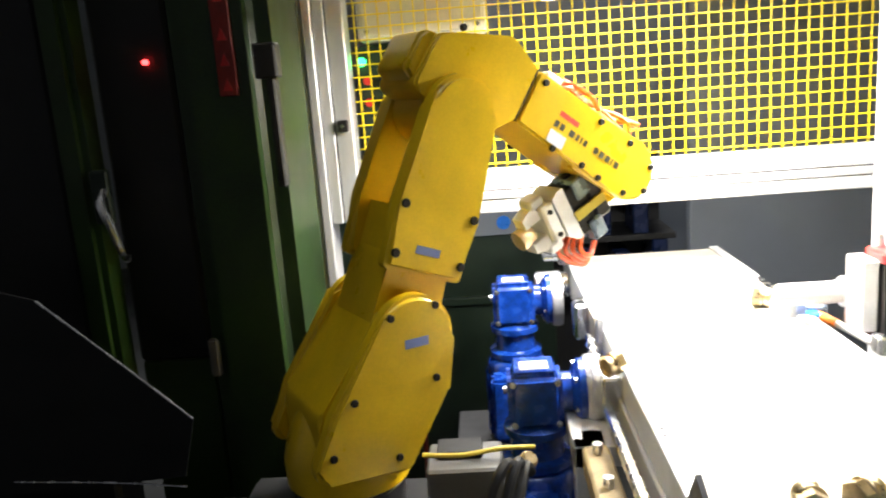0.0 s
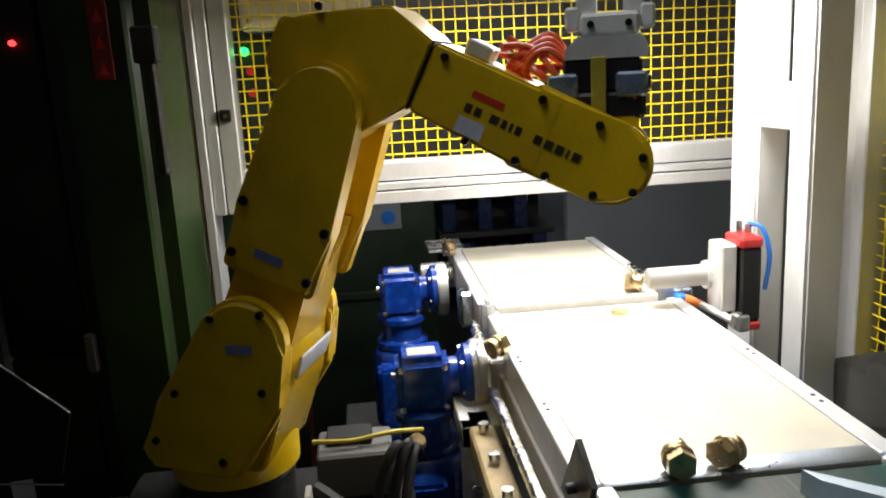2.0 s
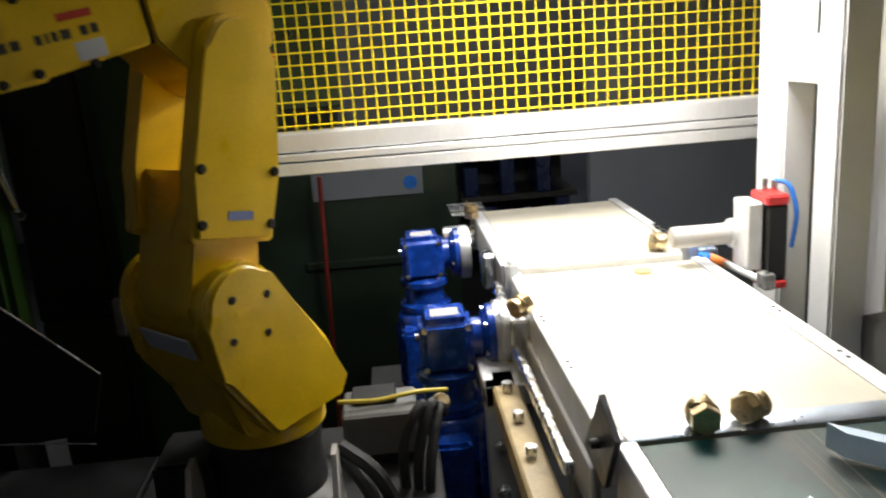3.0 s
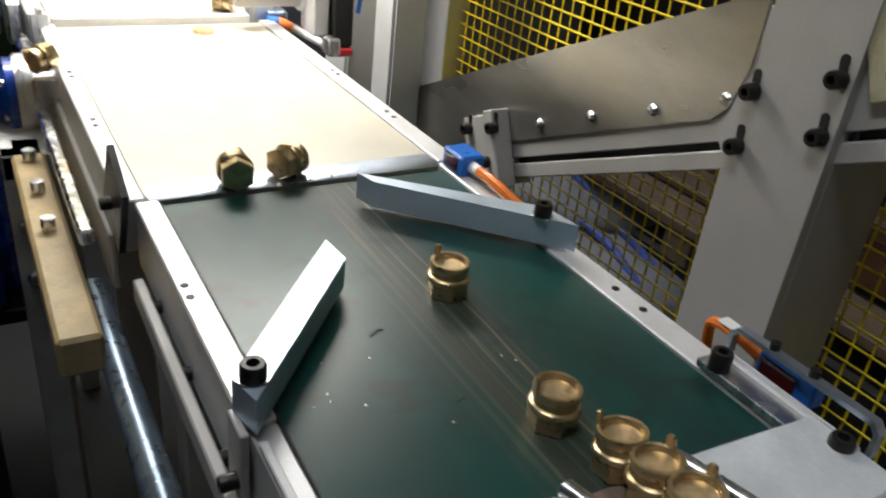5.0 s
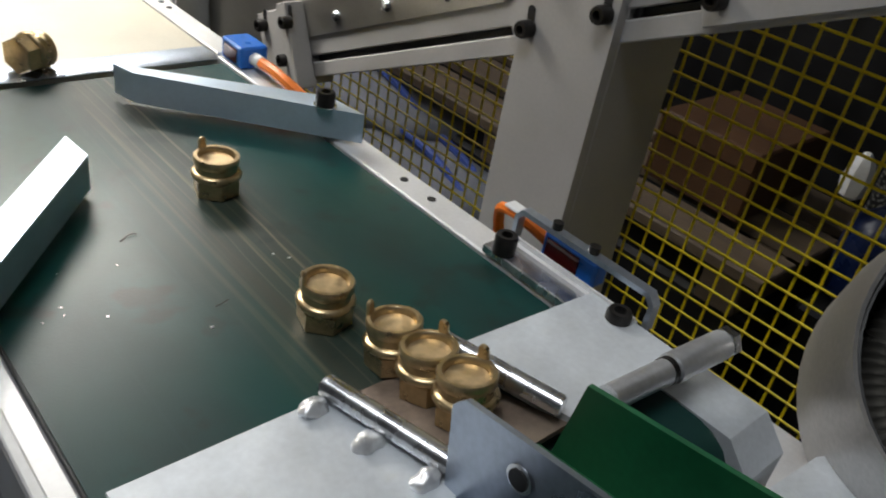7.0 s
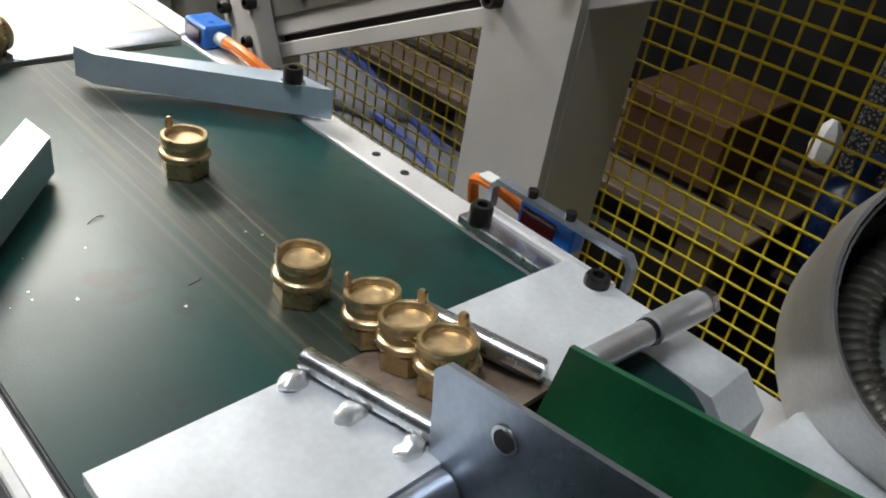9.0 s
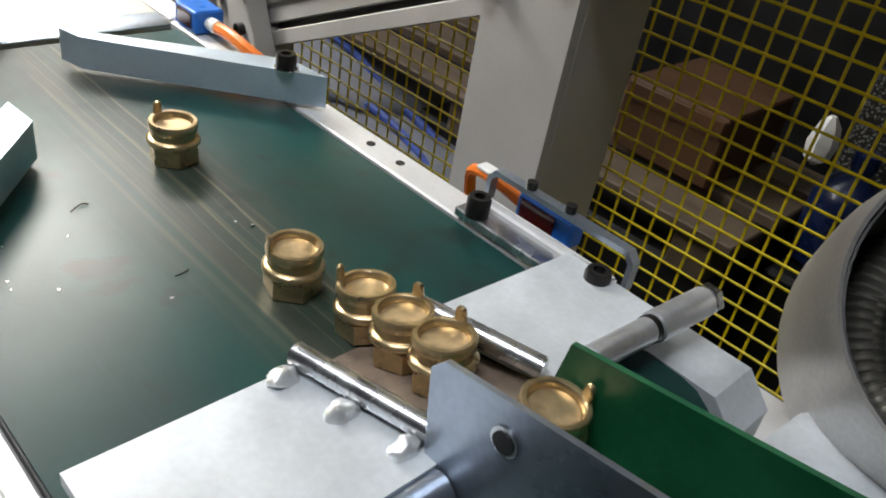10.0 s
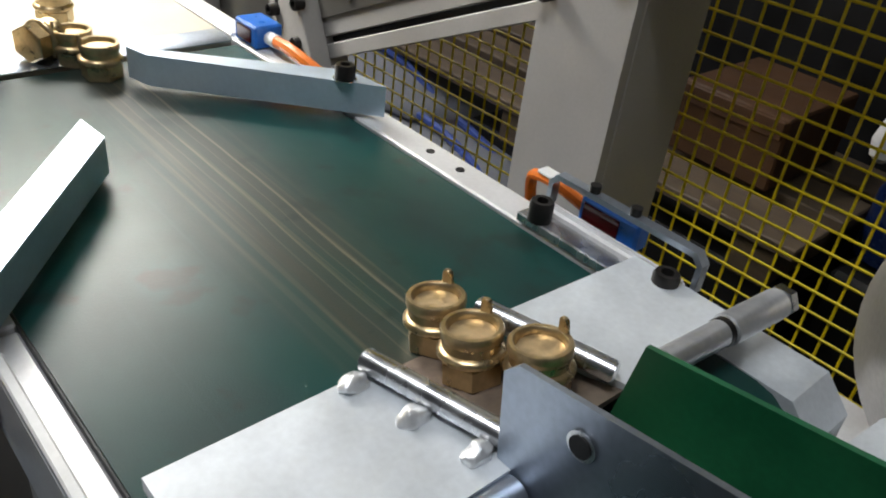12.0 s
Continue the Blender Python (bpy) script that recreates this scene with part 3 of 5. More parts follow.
for x in (0.24, 0.52):
    for y in (0.40, 0.80):
        part("leg", box(x - 0.02, x + 0.02, y - 0.02, y + 0.02, 0, 0.80, 0.003), GREYPAINT, green)
part("roller", cyl((0.2, 0.272, 0.867), (0.555, 0.272, 0.867), 0.012), STEEL, green)
part("end_bracket", prism([(0.252, 0.893), (0.31, 0.893), (0.31, 0.80), (0.246, 0.80), (0.233, 0.825), (0.233, 0.874)], "x", 0.5365, 0.580, 0.003), PLATE, green, "cast aluminium end bracket")
part("end_plate", box(0.602, 0.70, 0.10, 0.32, 0.792, 0.80, 0.002), RAIL, green)

cream = thing("belt_conveyor", "cream belt conveyor with aluminium side rails", "conveyor", (0.38, 1.15, 0.80))
part("belt", belt_mesh(0.2155, 0.5305, 0.868, 1.485, 0.900, 0.010), CREAM, cream, "pale cream belt", smooth=50)
part("side_rail", box(0.191, 0.2145, 0.857, 1.50, 0.848, 0.902, 0.0015), RAIL, cream)
part("side_plate", box(0.184, 0.1905, 0.89, 1.50, 0.79, 0.852, 0.0015), GREYPAINT, cream)
part("clamp_bar", box(0.160, 0.175, 0.92, 1.30, 0.826, 0.844, 0.003), STEEL, cream)
part("side_rail", box(0.5325, 0.559, 0.864, 1.50, 0.83, 0.902, 0.0015), RAIL, cream)
for y in (1.005, 1.025, 1.185, 1.205):
    part("hole", cyl((0.547, y, 0.9015), (0.547, y, 0.9027), 0.0034, seg=12), BLACK, cream)
    part("hole", cyl((0.203, y + 0.05, 0.9015), (0.203, y + 0.05, 0.9027), 0.0034, seg=12), BLACK, cream)
for x in (0.24, 0.51):
    part("leg", box(x - 0.02, x + 0.02, 1.13, 1.17, 0, 0.84, 0.003), GREYPAINT, cream)
part("gear_hub", cyl((0.150, 1.345, 0.855), (0.192, 1.345, 0.855), 0.042, bevel=0.003, seg=28), ALU_CAST, cream, "round machined hub")
part("bearing", box(0.160, 0.1955, 1.29, 1.325, 0.83, 0.885, 0.004), STEEL, cream)

part("transfer_strip", prism([(0.886, 0.9006), (0.886, 0.9016), (0.862, 0.9018), (0.8555, 0.8990), (0.8555, 0.8982), (0.862, 0.9008)], "x", 0.2175, 0.5285, 0.0002), ZINC, cream, "thin bright metal transfer strip")
far = thing("belt_conveyor", "far cream belt conveyor feeding the next belt", "conveyor", (0.34, 1.65, 0.83))
part("belt", belt_mesh(0.2082, 0.5217, 1.5481, 2.0022, 0.9122, 0.024), CREAM, far, "pale cream belt", smooth=50)
part("side_rail", box(0.1790, 0.2060, 1.5157, 2.0454, 0.8430, 0.9138, 0.0015), RAIL, far)
part("side_rail", box(0.5239, 0.5466, 1.5481, 2.0238, 0.8430, 0.9138, 0.0015), RAIL, far)
part("end_tray", box(0.1282, 0.2168, 2.0022, 2.1211, 0.9057, 0.9143, 0.002), STEEL, far)
part("bearing", box(0.1520, 0.1801, 1.5806, 1.6346, 0.8484, 0.9187, 0.006), STEEL, far, "machined bearing block")
part("bearing", box(0.1823, 0.2060, 1.4779, 1.5157, 0.8646, 0.9273, 0.008, seg=2), ALU_CAST, far)
part("adjuster", cyl((0.1682, 1.3968, 0.8700), (0.1682, 1.5049, 0.8808), 0.007), STEEL, far)
for k in range(3):
    part("adjuster_nut", lathe([(0.009, 0), (0.011, 0.001), (0.011, 0.008), (0.009, 0.009)], 12, (0.168, 1.408 + 0.032 * k, 0.871 + 0.003 * k), (0, 1, 0.1), hexed=(0, 1, 2, 3)), STEEL, far)
part("bearing", box(0.5325, 0.5682, 1.5211, 1.5535, 0.8808, 0.9381, 0.006), ALU_CAST, far)
part("front_lip", box(0.2114, 0.5195, 1.5027, 1.5233, 0.8819, 0.9095, 0.001), RAIL, far)
for x in (0.20, 0.47):
    part("leg", box(x, x + 0.04, 1.76, 1.80, 0, 0.87, 0.003), GREYPAINT, far)
part("gear_hub", cyl((0.1033, 1.9589, 0.8484), (0.1628, 1.9589, 0.8484), 0.044, bevel=0.003, seg=28), ALU_CAST, far, "round machined hub")
part("coupling", lathe([(0.02, 0), (0.03, 0.002), (0.03, 0.02), (0.022, 0.022), (0.022, 0.04)], 20, (0.1574, 1.9373, 0.8646), (1, 0, 0)), STEEL, far)
part("guide_finger", box(0.5174, 0.5303, 1.5589, 1.6779, 0.9154, 0.9273, 0.002, m=None), STEEL, far)


def reed_sensor(at, label):
    s = thing("sensor", label, "sensor", at)
    x, y, z = at
    part("housing", box(x - 0.015, x + 0.015, y - 0.02, y + 0.02, z, z + 0.022, 0.002), SENSOR_BLUE, s)
    part("lens", box(x - 0.0165, x - 0.0145, y - 0.012, y + 0.014, z + 0.004, z + 0.018, 0.001), RED_GLOSS, s, "dark red lens")
    part("plug", cyl((x, y - 0.02, z + 0.010), (x - 0.002, y - 0.038, z + 0.012), 0.0065), WHITE_PLASTIC, s)
    part("cable", tube([(x - 0.002, y - 0.036, z + 0.012), (x - 0.004, y - 0.06, z + 0.014), (x - 0.002, y - 0.085, z + 0.010), (x + 0.006, y - 0.11, z + 0.0)], 0.0058), ORANGE, s, "orange sensor cable")
    return s


reed_sensor((0.549, 0.838, 0.9005), "blue light sensor with an orange cable on the rail")
tail = thing("sensor", "blue sensor with an orange plug and air fitting", "sensor", (0.53, 1.40, 0.917))
part("housing", box(0.5541, 0.5898, 1.5103, 1.5644, 0.8830, 0.9132, 0.003), GRIP_GREY, tail)
part("front", box(0.5498, 0.5714, 1.4887, 1.5125, 0.8830, 0.9057, 0.003), SENSOR_BLUE, tail)
part("plug", cyl((0.5714, 1.4995, 0.8981), (0.5822, 1.4530, 0.8970), 0.008), ORANGE, tail, "orange plug")
part("tube_fitting", cyl((0.5822, 1.4530, 0.8970), (0.6006, 1.3644, 0.8927), 0.007), RAIL, tail)
part("elbow", box(0.5909, 0.6125, 1.3265, 1.3590, 0.8830, 0.9132, 0.004), STEEL, tail)


# guide bars on the green belt
def guide_bar(ring, label, screw):
    """A bar whose ends are cut along the run of the belt."""
    g = thing("guide_bar", label, "guide bar", (ring[0][0], ring[0][1], 0.90), "guide bars on the belt")
    part("bar", prism(ring, "z", 0.9035, 0.930, 0.0008), ALU_BLUE, g)
    part("washer", cyl((screw[0], screw[1], 0.930), (screw[0], screw[1], 0.9312), 0.0098, seg=24), STEEL, g)
    socket_screw("screw", (screw[0], screw[1], 0.931), (0, 0, 1), 0.0085, 0.012, g)
    return g


guide_bar(((0.4025, 0.799), (0.409, 0.775), (0.5475, 0.634), (0.541, 0.678)), "blue-grey machined aluminium guide bar over the belt", (0.5265, 0.6625))
guide_bar(((0.2010, 0.536), (0.2080, 0.510), (0.3250, 0.649), (0.3220, 0.682)), "bright machined aluminium guide bar over the belt", (0.2125, 0.530))
post = solo("guide_bracket", box(0.1985, 0.2042, 0.512, 0.540, 0.84, 0.9034, 0.001), GREYPAINT, "thin aluminium bracket under the guide bar", "bracket", at=(0.2, 0.52, 0.84))
socket_screw("screw", (0.1985, 0.520, 0.862), (-1, 0, 0), 0.006, 0.012, post)

flag = thing("stop_plate", "dark blue-black steel plate on the belt side", "plate", (0.19, 0.87, 0.84))
part("plate", prism([(0.785, 0.940), (0.842, 0.964), (0.915, 0.870), (0.832, 0.862)], "x", 0.184, 0.190, 0.001), GRIP_BLACK, flag)
socket_screw("bolt", (0.184, 0.850, 0.905), (-1, 0, 0), 0.006, 0.010, flag)

# end plates, lane and rods
LANE_RISE = 0.158
for ring in (((0.231, 0.383), (0.231, 0.298), (0.368, 0.298), (0.347, 0.383)), ((0.424, 0.380), (0.446, 0.296), (0.546, 0.296), (0.546, 0.374))):
    solo("cover_plate", prism(ring, "z", 0.9085, 0.9155, 0.002), PLATE, "dull aluminium plate over the belt end", "plate", at=(ring[0][0], ring[0][1], 0.9085))
liner = prism(((0.3495, 0.392), (0.3715, 0.303), (0.4445, 0.303), (0.4220, 0.392)), "z", 0.8935, 0.8975, 0.0008)
for v in liner.verts:
    v.co.z += (0.392 - v.co.y) * LANE_RISE
solo("lane_liner", liner, BROWN, "worn brown liner rising between the two rods", "liner", at=(0.36, 0.30, 0.8935))
for x in (0.3425, 0.4180):
    rd = thing("guide_rod", "polished steel rod welded along the lane", "rod", (x, 0.34, 0.9155), "guide rods")
    part("rod", cyl((x, 0.385, 0.9225), (x + 0.0215, 0.307, 0.9225), 0.0062, bevel=0.001, seg=28), STEEL, rd)
    if x < 0.4:
        for k in range(3):
            b = bmesh.new()
            bmesh.ops.create_icosphere(b, subdivisions=3, radius=1)
            for v in b.verts:
                v.co = Vector((x - 0.010 + 0.0092 * k, 0.378 - 0.033 * k, 0.9165)) + Vector((v.co.x * 0.0085, v.co.y * 0.0055, v.co.z * 0.006)) * (1 + 0.35 * noise.noise(v.co * 1.4 + Vector((1.7 * k, 0, 0))))
            part("weld", b, WELD, rd, "bright weld bead")
shaft = thing("tie_shaft", "round aluminium shaft with an end bolt", "shaft", (0.51, 0.287, 0.91))
part("bar", cyl((0.468, 0.299, 0.920), (0.540, 0.294, 0.920), 0.0080, bevel=0.001), ALU_CAST, shaft)
part("collar", cyl((0.522, 0.2953, 0.920), (0.573, 0.2917, 0.920), 0.0096, bevel=0.001), ALU_CAST, shaft)
part("groove", cyl((0.5175, 0.2957, 0.920), (0.5215, 0.2954, 0.920), 0.0085), BOLT, shaft)
part("nut", lathe([(0.0075, 0), (0.0104, 0.001), (0.0104, 0.007), (0.006, 0.009)], 18, (0.573, 0.2917, 0.920), (1, -0.07, 0), hexed=(1, 2)), STEEL, shaft)
part("bar", cyl((0.205, 0.303, 0.900), (0.357, 0.292, 0.905), 0.0105, bevel=0.001), ZINC, shaft)

chute = thing("chute", "green painted steel chute leading away from the belt", "chute", (0.385, 0.2, 0.90))
part("floor_plate", prism([(0.302, 0.9115), (-0.30, 1.0066), (-0.30, 1.0036), (0.302, 0.9085)], "x", 0.3605, 0.4190, 0.0004), CHUTE_GREEN, chute)
part("right_wall", prism([(0.294, 0.910), (0.286, 0.964), (-0.30, 1.058), (-0.30, 1.004)], "x", 0.4190, 0.4222, 0.0006), CHUTE_GREEN, chute)
wall_l = part("left_wall", prism([(0.304, 0.895), (0.312, 0.962), (0.305, 0.970), (-0.30, 1.066), (-0.30, 0.985), (0.25, 0.895)], "x", 0.3573, 0.3603, 0.0006), ZINC, chute, "bare zinc plated side plate")
part("hole", cyl((0.3553, 0.268, 0.957), (0.3572, 0.268, 0.957), 0.0052, seg=18), BLACK, chute)
part("hole_rim", lathe([(0.0052, 0), (0.0070, 0.0002), (0.0070, 0.001), (0.0052, 0.0012)], 20, (0.3571, 0.268, 0.957), (-1, 0, 0)), STEEL, chute)
part("support", box(0.37, 0.40, -0.02, 0.02, 0.0, 0.90, 0.002), GREYPAINT, chute)

# sensor bracket on the right rail
br = thing("sensor_bracket", "bent steel loop bracket with a blue sensor", "bracket", (0.55, 0.39, 0.90))
part("base_plate", box(0.5300, 0.5470, 0.338, 0.462, 0.9005, 0.9075, 0.001), STEEL, br)
part("base_ridge", box(0.5475, 0.5570, 0.338, 0.462, 0.9005, 0.9135, 0.0042, seg=4), RAIL, br, "rounded bright folded edge")
part("loop", prism([(0.335, 0.905), (0.335, 0.925), (0.341, 0.932), (0.455, 0.932), (0.461, 0.925), (0.461, 0.907), (0.4572, 0.907), (0.4572, 0.9235), (0.453, 0.928), (0.343, 0.928), (0.3388, 0.9235), (0.3388, 0.905)], "x", 0.5575, 0.5655, 0.0006), ZINC, br, "flat bent zinc strip")
for y, x in ((0.346, 0.5385), (0.446, 0.5355)):
    socket_screw("screw", (x, y, 0.9075), (0, 0, 1), 0.0085, 0.015, br)
part("sensor", box(0.5665, 0.582, 0.388, 0.438, 0.9005, 0.9215, 0.002), SENSOR_BLUE, br, "blue light sensor")
part("lens", box(0.5652, 0.5668, 0.403, 0.434, 0.9035, 0.9185, 0.001), RED_GLOSS, br, "dark red lens")
for y in (0.391, 0.425):
    part("sensor_screw", cyl((0.5615, y, 0.932), (0.5615, y, 0.9375), 0.0040, seg=12), BOLT, br)
part("cable", tube([(0.573, 0.438, 0.911), (0.571, 0.460, 0.916), (0.573, 0.480, 0.915), (0.582, 0.496, 0.903), (0.597, 0.504, 0.87)], 0.0046), ORANGE, br, "orange sensor cable")
part("cable_tag", box(0.566, 0.577, 0.463, 0.480, 0.9195, 0.9225, 0.001), WHITE_PLASTIC, br, "small white cable tag")

# ---- inclined feeder beside the belts ----
SL = radians(24.6)
FEED = Matrix.Translation((0.745, 1.0, 0.801)) @ Matrix(((0, 0, 1, 0), (-math.cos(SL), math.sin(SL), 0, 0), (math.sin(SL), math.cos(SL), 0, 0), (0, 0, 0, 1)))
feeder = thing("inclined_feeder", "inclined feed conveyor side with bolted steel plates", "conveyor", (0.79, 0.58, 0))


def fbox(name, s0, s1, h0, h1, d0, d1, material, label="", bevel=0.0015):
    """A box along the incline: s along it, h across it, d away from the belts."""
    return part(name, box(s0, s1, h0, h1, d0, d1, bevel, m=FEED), material, feeder, label)


fbox("lower_flange", -0.02, 0.93, -0.005, 0.0145, 0.0, 0.03, GREYPAINT)
fbox("slot", -0.02, 0.93, 0.0145, 0.023, 0.012, 0.03, BLACK)
fbox("upper_flange", -0.02, 0.93, 0.023, 0.078, 0.0, 0.03, GREYPAINT)
fbox("inner_web", -0.27, 0.93, 0.0, 0.15, 0.031, 0.09, GREYPAINT)
part("side_sheet", prism([(-0.29, 0.040), (-0.25, 0.155), (0.93, 0.160), (0.93, 0.155), (0.452, 0.150), (0.424, 0.092), (0.394, 0.056), (0.372, 0.047), (-0.02, 0.047)], "z", -0.004, -0.0005, 0.0004, m=FEED), STAINLESS, feeder, "stainless cover sheet")
fbox("end_block", -0.100, 0.0, -0.014, 0.090, -0.014, 0.03, GREYPAINT)
fbox("end_clamp", -0.012, 0.010, -0.018, 0.094, -0.034, -0.004, GREYPAINT)
column = part("column", box(0.745, 0.850, 0.541, 0.647, 0, 1.40, 0.002), GREYPAINT, feeder)
part("face_plate", prism([(0.647, 0.02), (0.647, 0.970), (0.664, 0.992), (0.652, 1.030), (0.640, 1.065), (0.640, 1.40), (0.541, 1.40), (0.541, 0.02)], "x", 0.7325, 0.7446, 0.001), GREYPAINT, feeder)
part("side_plate", box(0.752, 0.834, 0.5325, 0.5407, 1.010, 1.40, 0.002), ROBOT_BLACK, feeder, "dark plate on the column side")
fbox("rear_plate", 0.587, 0.93, 0.0, 0.16, -0.006, -0.001, GREYPAINT)
fbox("brass_tag", 0.545, 0.580, 0.045, 0.170, -0.010, -0.001, TAG, "pale chromate tag plate")


def on_feed(s, h, d):
    return tuple(FEED @ Vector((s, h, d)))


FEED_OUT = (FEED.to_3x3() @ Vector((0, 0, -1))).normalized()
for y, z, x in ((0.634, 1.044, 0.732), (0.634, 0.989, 0.732), (0.553, 1.081, 0.732), (0.553, 1.029, 0.732), (0.479, 1.114, 0.738), (0.459, 1.071, 0.738), (1.105, 0.833, 0.731), (1.020, 0.867, 0.716), (1.020, 0.816, 0.716)):
    part("slot", slab([(y, z, 0.0045), (y + 0.002, z + 0.017, 0.0045)], -0.0004, 0.0006, 0, m=Matrix(((0, 1, 0, x), (1, 0, 0, 0), (0, 0, 1, 0), (0, 0, 0, 1)))), BLACK, feeder)
    socket_screw("screw", (x, y, z), (-1, 0, 0), 0.0085, 0.014, feeder)
for y, z, x in ((0.953, 0.895, 0.7405), (0.858, 0.939, 0.7405), (0.761, 0.981, 0.7405), (0.669, 1.024, 0.7405), (0.510, 1.097, 0.734)):
    part("pan_screw", lathe([(0.0075, 0), (0.0075, 0.002), (0.005, 0.005), (0.001, 0.006)], 14, (x, y, z), (-1, 0, 0)), STEEL, feeder)

# ---- bowl drum beside the conveyor end ----
drum = thing("feeder_drum", "round sheet metal drum with a hose inside", "drum", (0.80, 0.16, 0.5))
AX = Vector((-0.67, -0.14, 0.72)).normalized()
MOUTH = Vector((0.652, 0.140, 0.975))
wall_prof = [(0.108, 0.0), (0.122, -0.06), (0.128, -0.12), (0.112, -0.20), (0.109, -0.2005), (0.1255, -0.12), (0.1195, -0.06), (0.1055, -0.001)]
b = bmesh.new()
turn = AX.to_track_quat("Z", "Y").to_matrix().to_4x4()
rings = []
for r, z in wall_prof:
    rings.append([b.verts.new(Matrix.Translation(MOUTH) @ turn @ Vector((r * math.cos(2 * math.pi * k / 48), r * math.sin(2 * math.pi * k / 48), z))) for k in range(48)])
for lo, hi in zip(rings, rings[1:] + rings[:1]):
    for k in range(48):
        b.faces.new((lo[k], lo[(k + 1) % 48], hi[(k + 1) % 48], hi[k]))
part("drum_wall", b, DRUM, drum)
# black skin added along the inner wall so the drum looks dark inside
b = bmesh.new()
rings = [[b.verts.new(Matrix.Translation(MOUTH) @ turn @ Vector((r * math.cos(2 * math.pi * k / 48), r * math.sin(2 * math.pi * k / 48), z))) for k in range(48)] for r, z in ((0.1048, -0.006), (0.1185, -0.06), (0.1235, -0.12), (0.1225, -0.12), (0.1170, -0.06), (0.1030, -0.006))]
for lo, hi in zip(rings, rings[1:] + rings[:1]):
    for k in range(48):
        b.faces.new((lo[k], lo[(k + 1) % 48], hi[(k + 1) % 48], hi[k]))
part("drum_dark_skin", b, BLACK, drum, "black skin that darkens the drum inside")
part("drum_floor", cyl(MOUTH - AX * 0.15, MOUTH - AX * 0.155, 0.118, seg=40), GREEN_DARK, drum)
b = bmesh.new()
rings = []
for k in range(160):
    a = 2 * math.pi * k / 160
    r = 0.0165 if k % 2 else 0.0135
    out, flat = Vector((math.cos(a), math.sin(a), 0)), Vector((0, 0, 1))
    rings.append([b.verts.new(MOUTH - AX * 0.075 + turn.to_3x3() @ (out * 0.084 + (out * math.cos(u) + flat * math.sin(u)) * r)) for u in [2 * math.pi * q / 10 for q in range(10)]])
for lo, hi in zip(rings, rings[1:] + rings[:1]):
    for k in range(10):
        b.faces.new((lo[k], lo[(k + 1) % 10], hi[(k + 1) % 10], hi[k]))
part("corrugated_hose", b, STAINLESS, drum, "corrugated metal hose")
part("foot", cyl((0.79, 0.20, 0.0), (0.79, 0.20, 0.76), 0.05), GREYPAINT, drum)
part("mount_plate", prism([(0.545, 0.228), (0.615, 0.222), (0.675, 0.19), (0.675, 0.02), (0.53, 0.02), (0.53, 0.20)], "z", 0.852, 0.860, 0.002), PLATE, drum, "pale welded mounting plate")
part("plate_leg", box(0.60, 0.66, 0.06, 0.12, 0.0, 0.852, 0.003), GREYPAINT, drum)

# flakes and a curled swarf hair lying on the belt
debris = thing("swarf", "small bright metal flakes and dark curls on the belt", "debris", (0.30, 0.54, 0.897), kind="stuff")
random.seed(31)
b = bmesh.new()
for x, y in ((0.252, 0.528), (0.264, 0.529), (0.265, 0.537), (0.284, 0.517), (0.308, 0.563), (0.274, 0.570), (0.407, 0.521), (0.33, 0.48), (0.40, 0.53), (0.415, 0.50)):
    r = random.uniform(0.0005, 0.0012)
    ring = [(x + r * random.uniform(0.6, 1.3) * math.cos(a), y + r * random.uniform(0.5, 1.2) * math.sin(a)) for a in (0.2, 1.5, 2.6, 3.9, 5.2)]
    prism(ring, "z", 0.8972, 0.8977, 0, bm=b)
part("flake", b, ALU_CAST, debris)
part("curl", tube([(0.3195, 0.586, 0.8982), (0.324, 0.589, 0.8984), (0.329, 0.5915, 0.8982), (0.332, 0.590, 0.898)], 0.0005, 6), BLACK, debris, "dark curl of swarf")
part("curl", tube([(0.340, 0.496, 0.8982), (0.345, 0.4965, 0.8984), (0.350, 0.4985, 0.898)], 0.0004, 6), BLACK, debris)


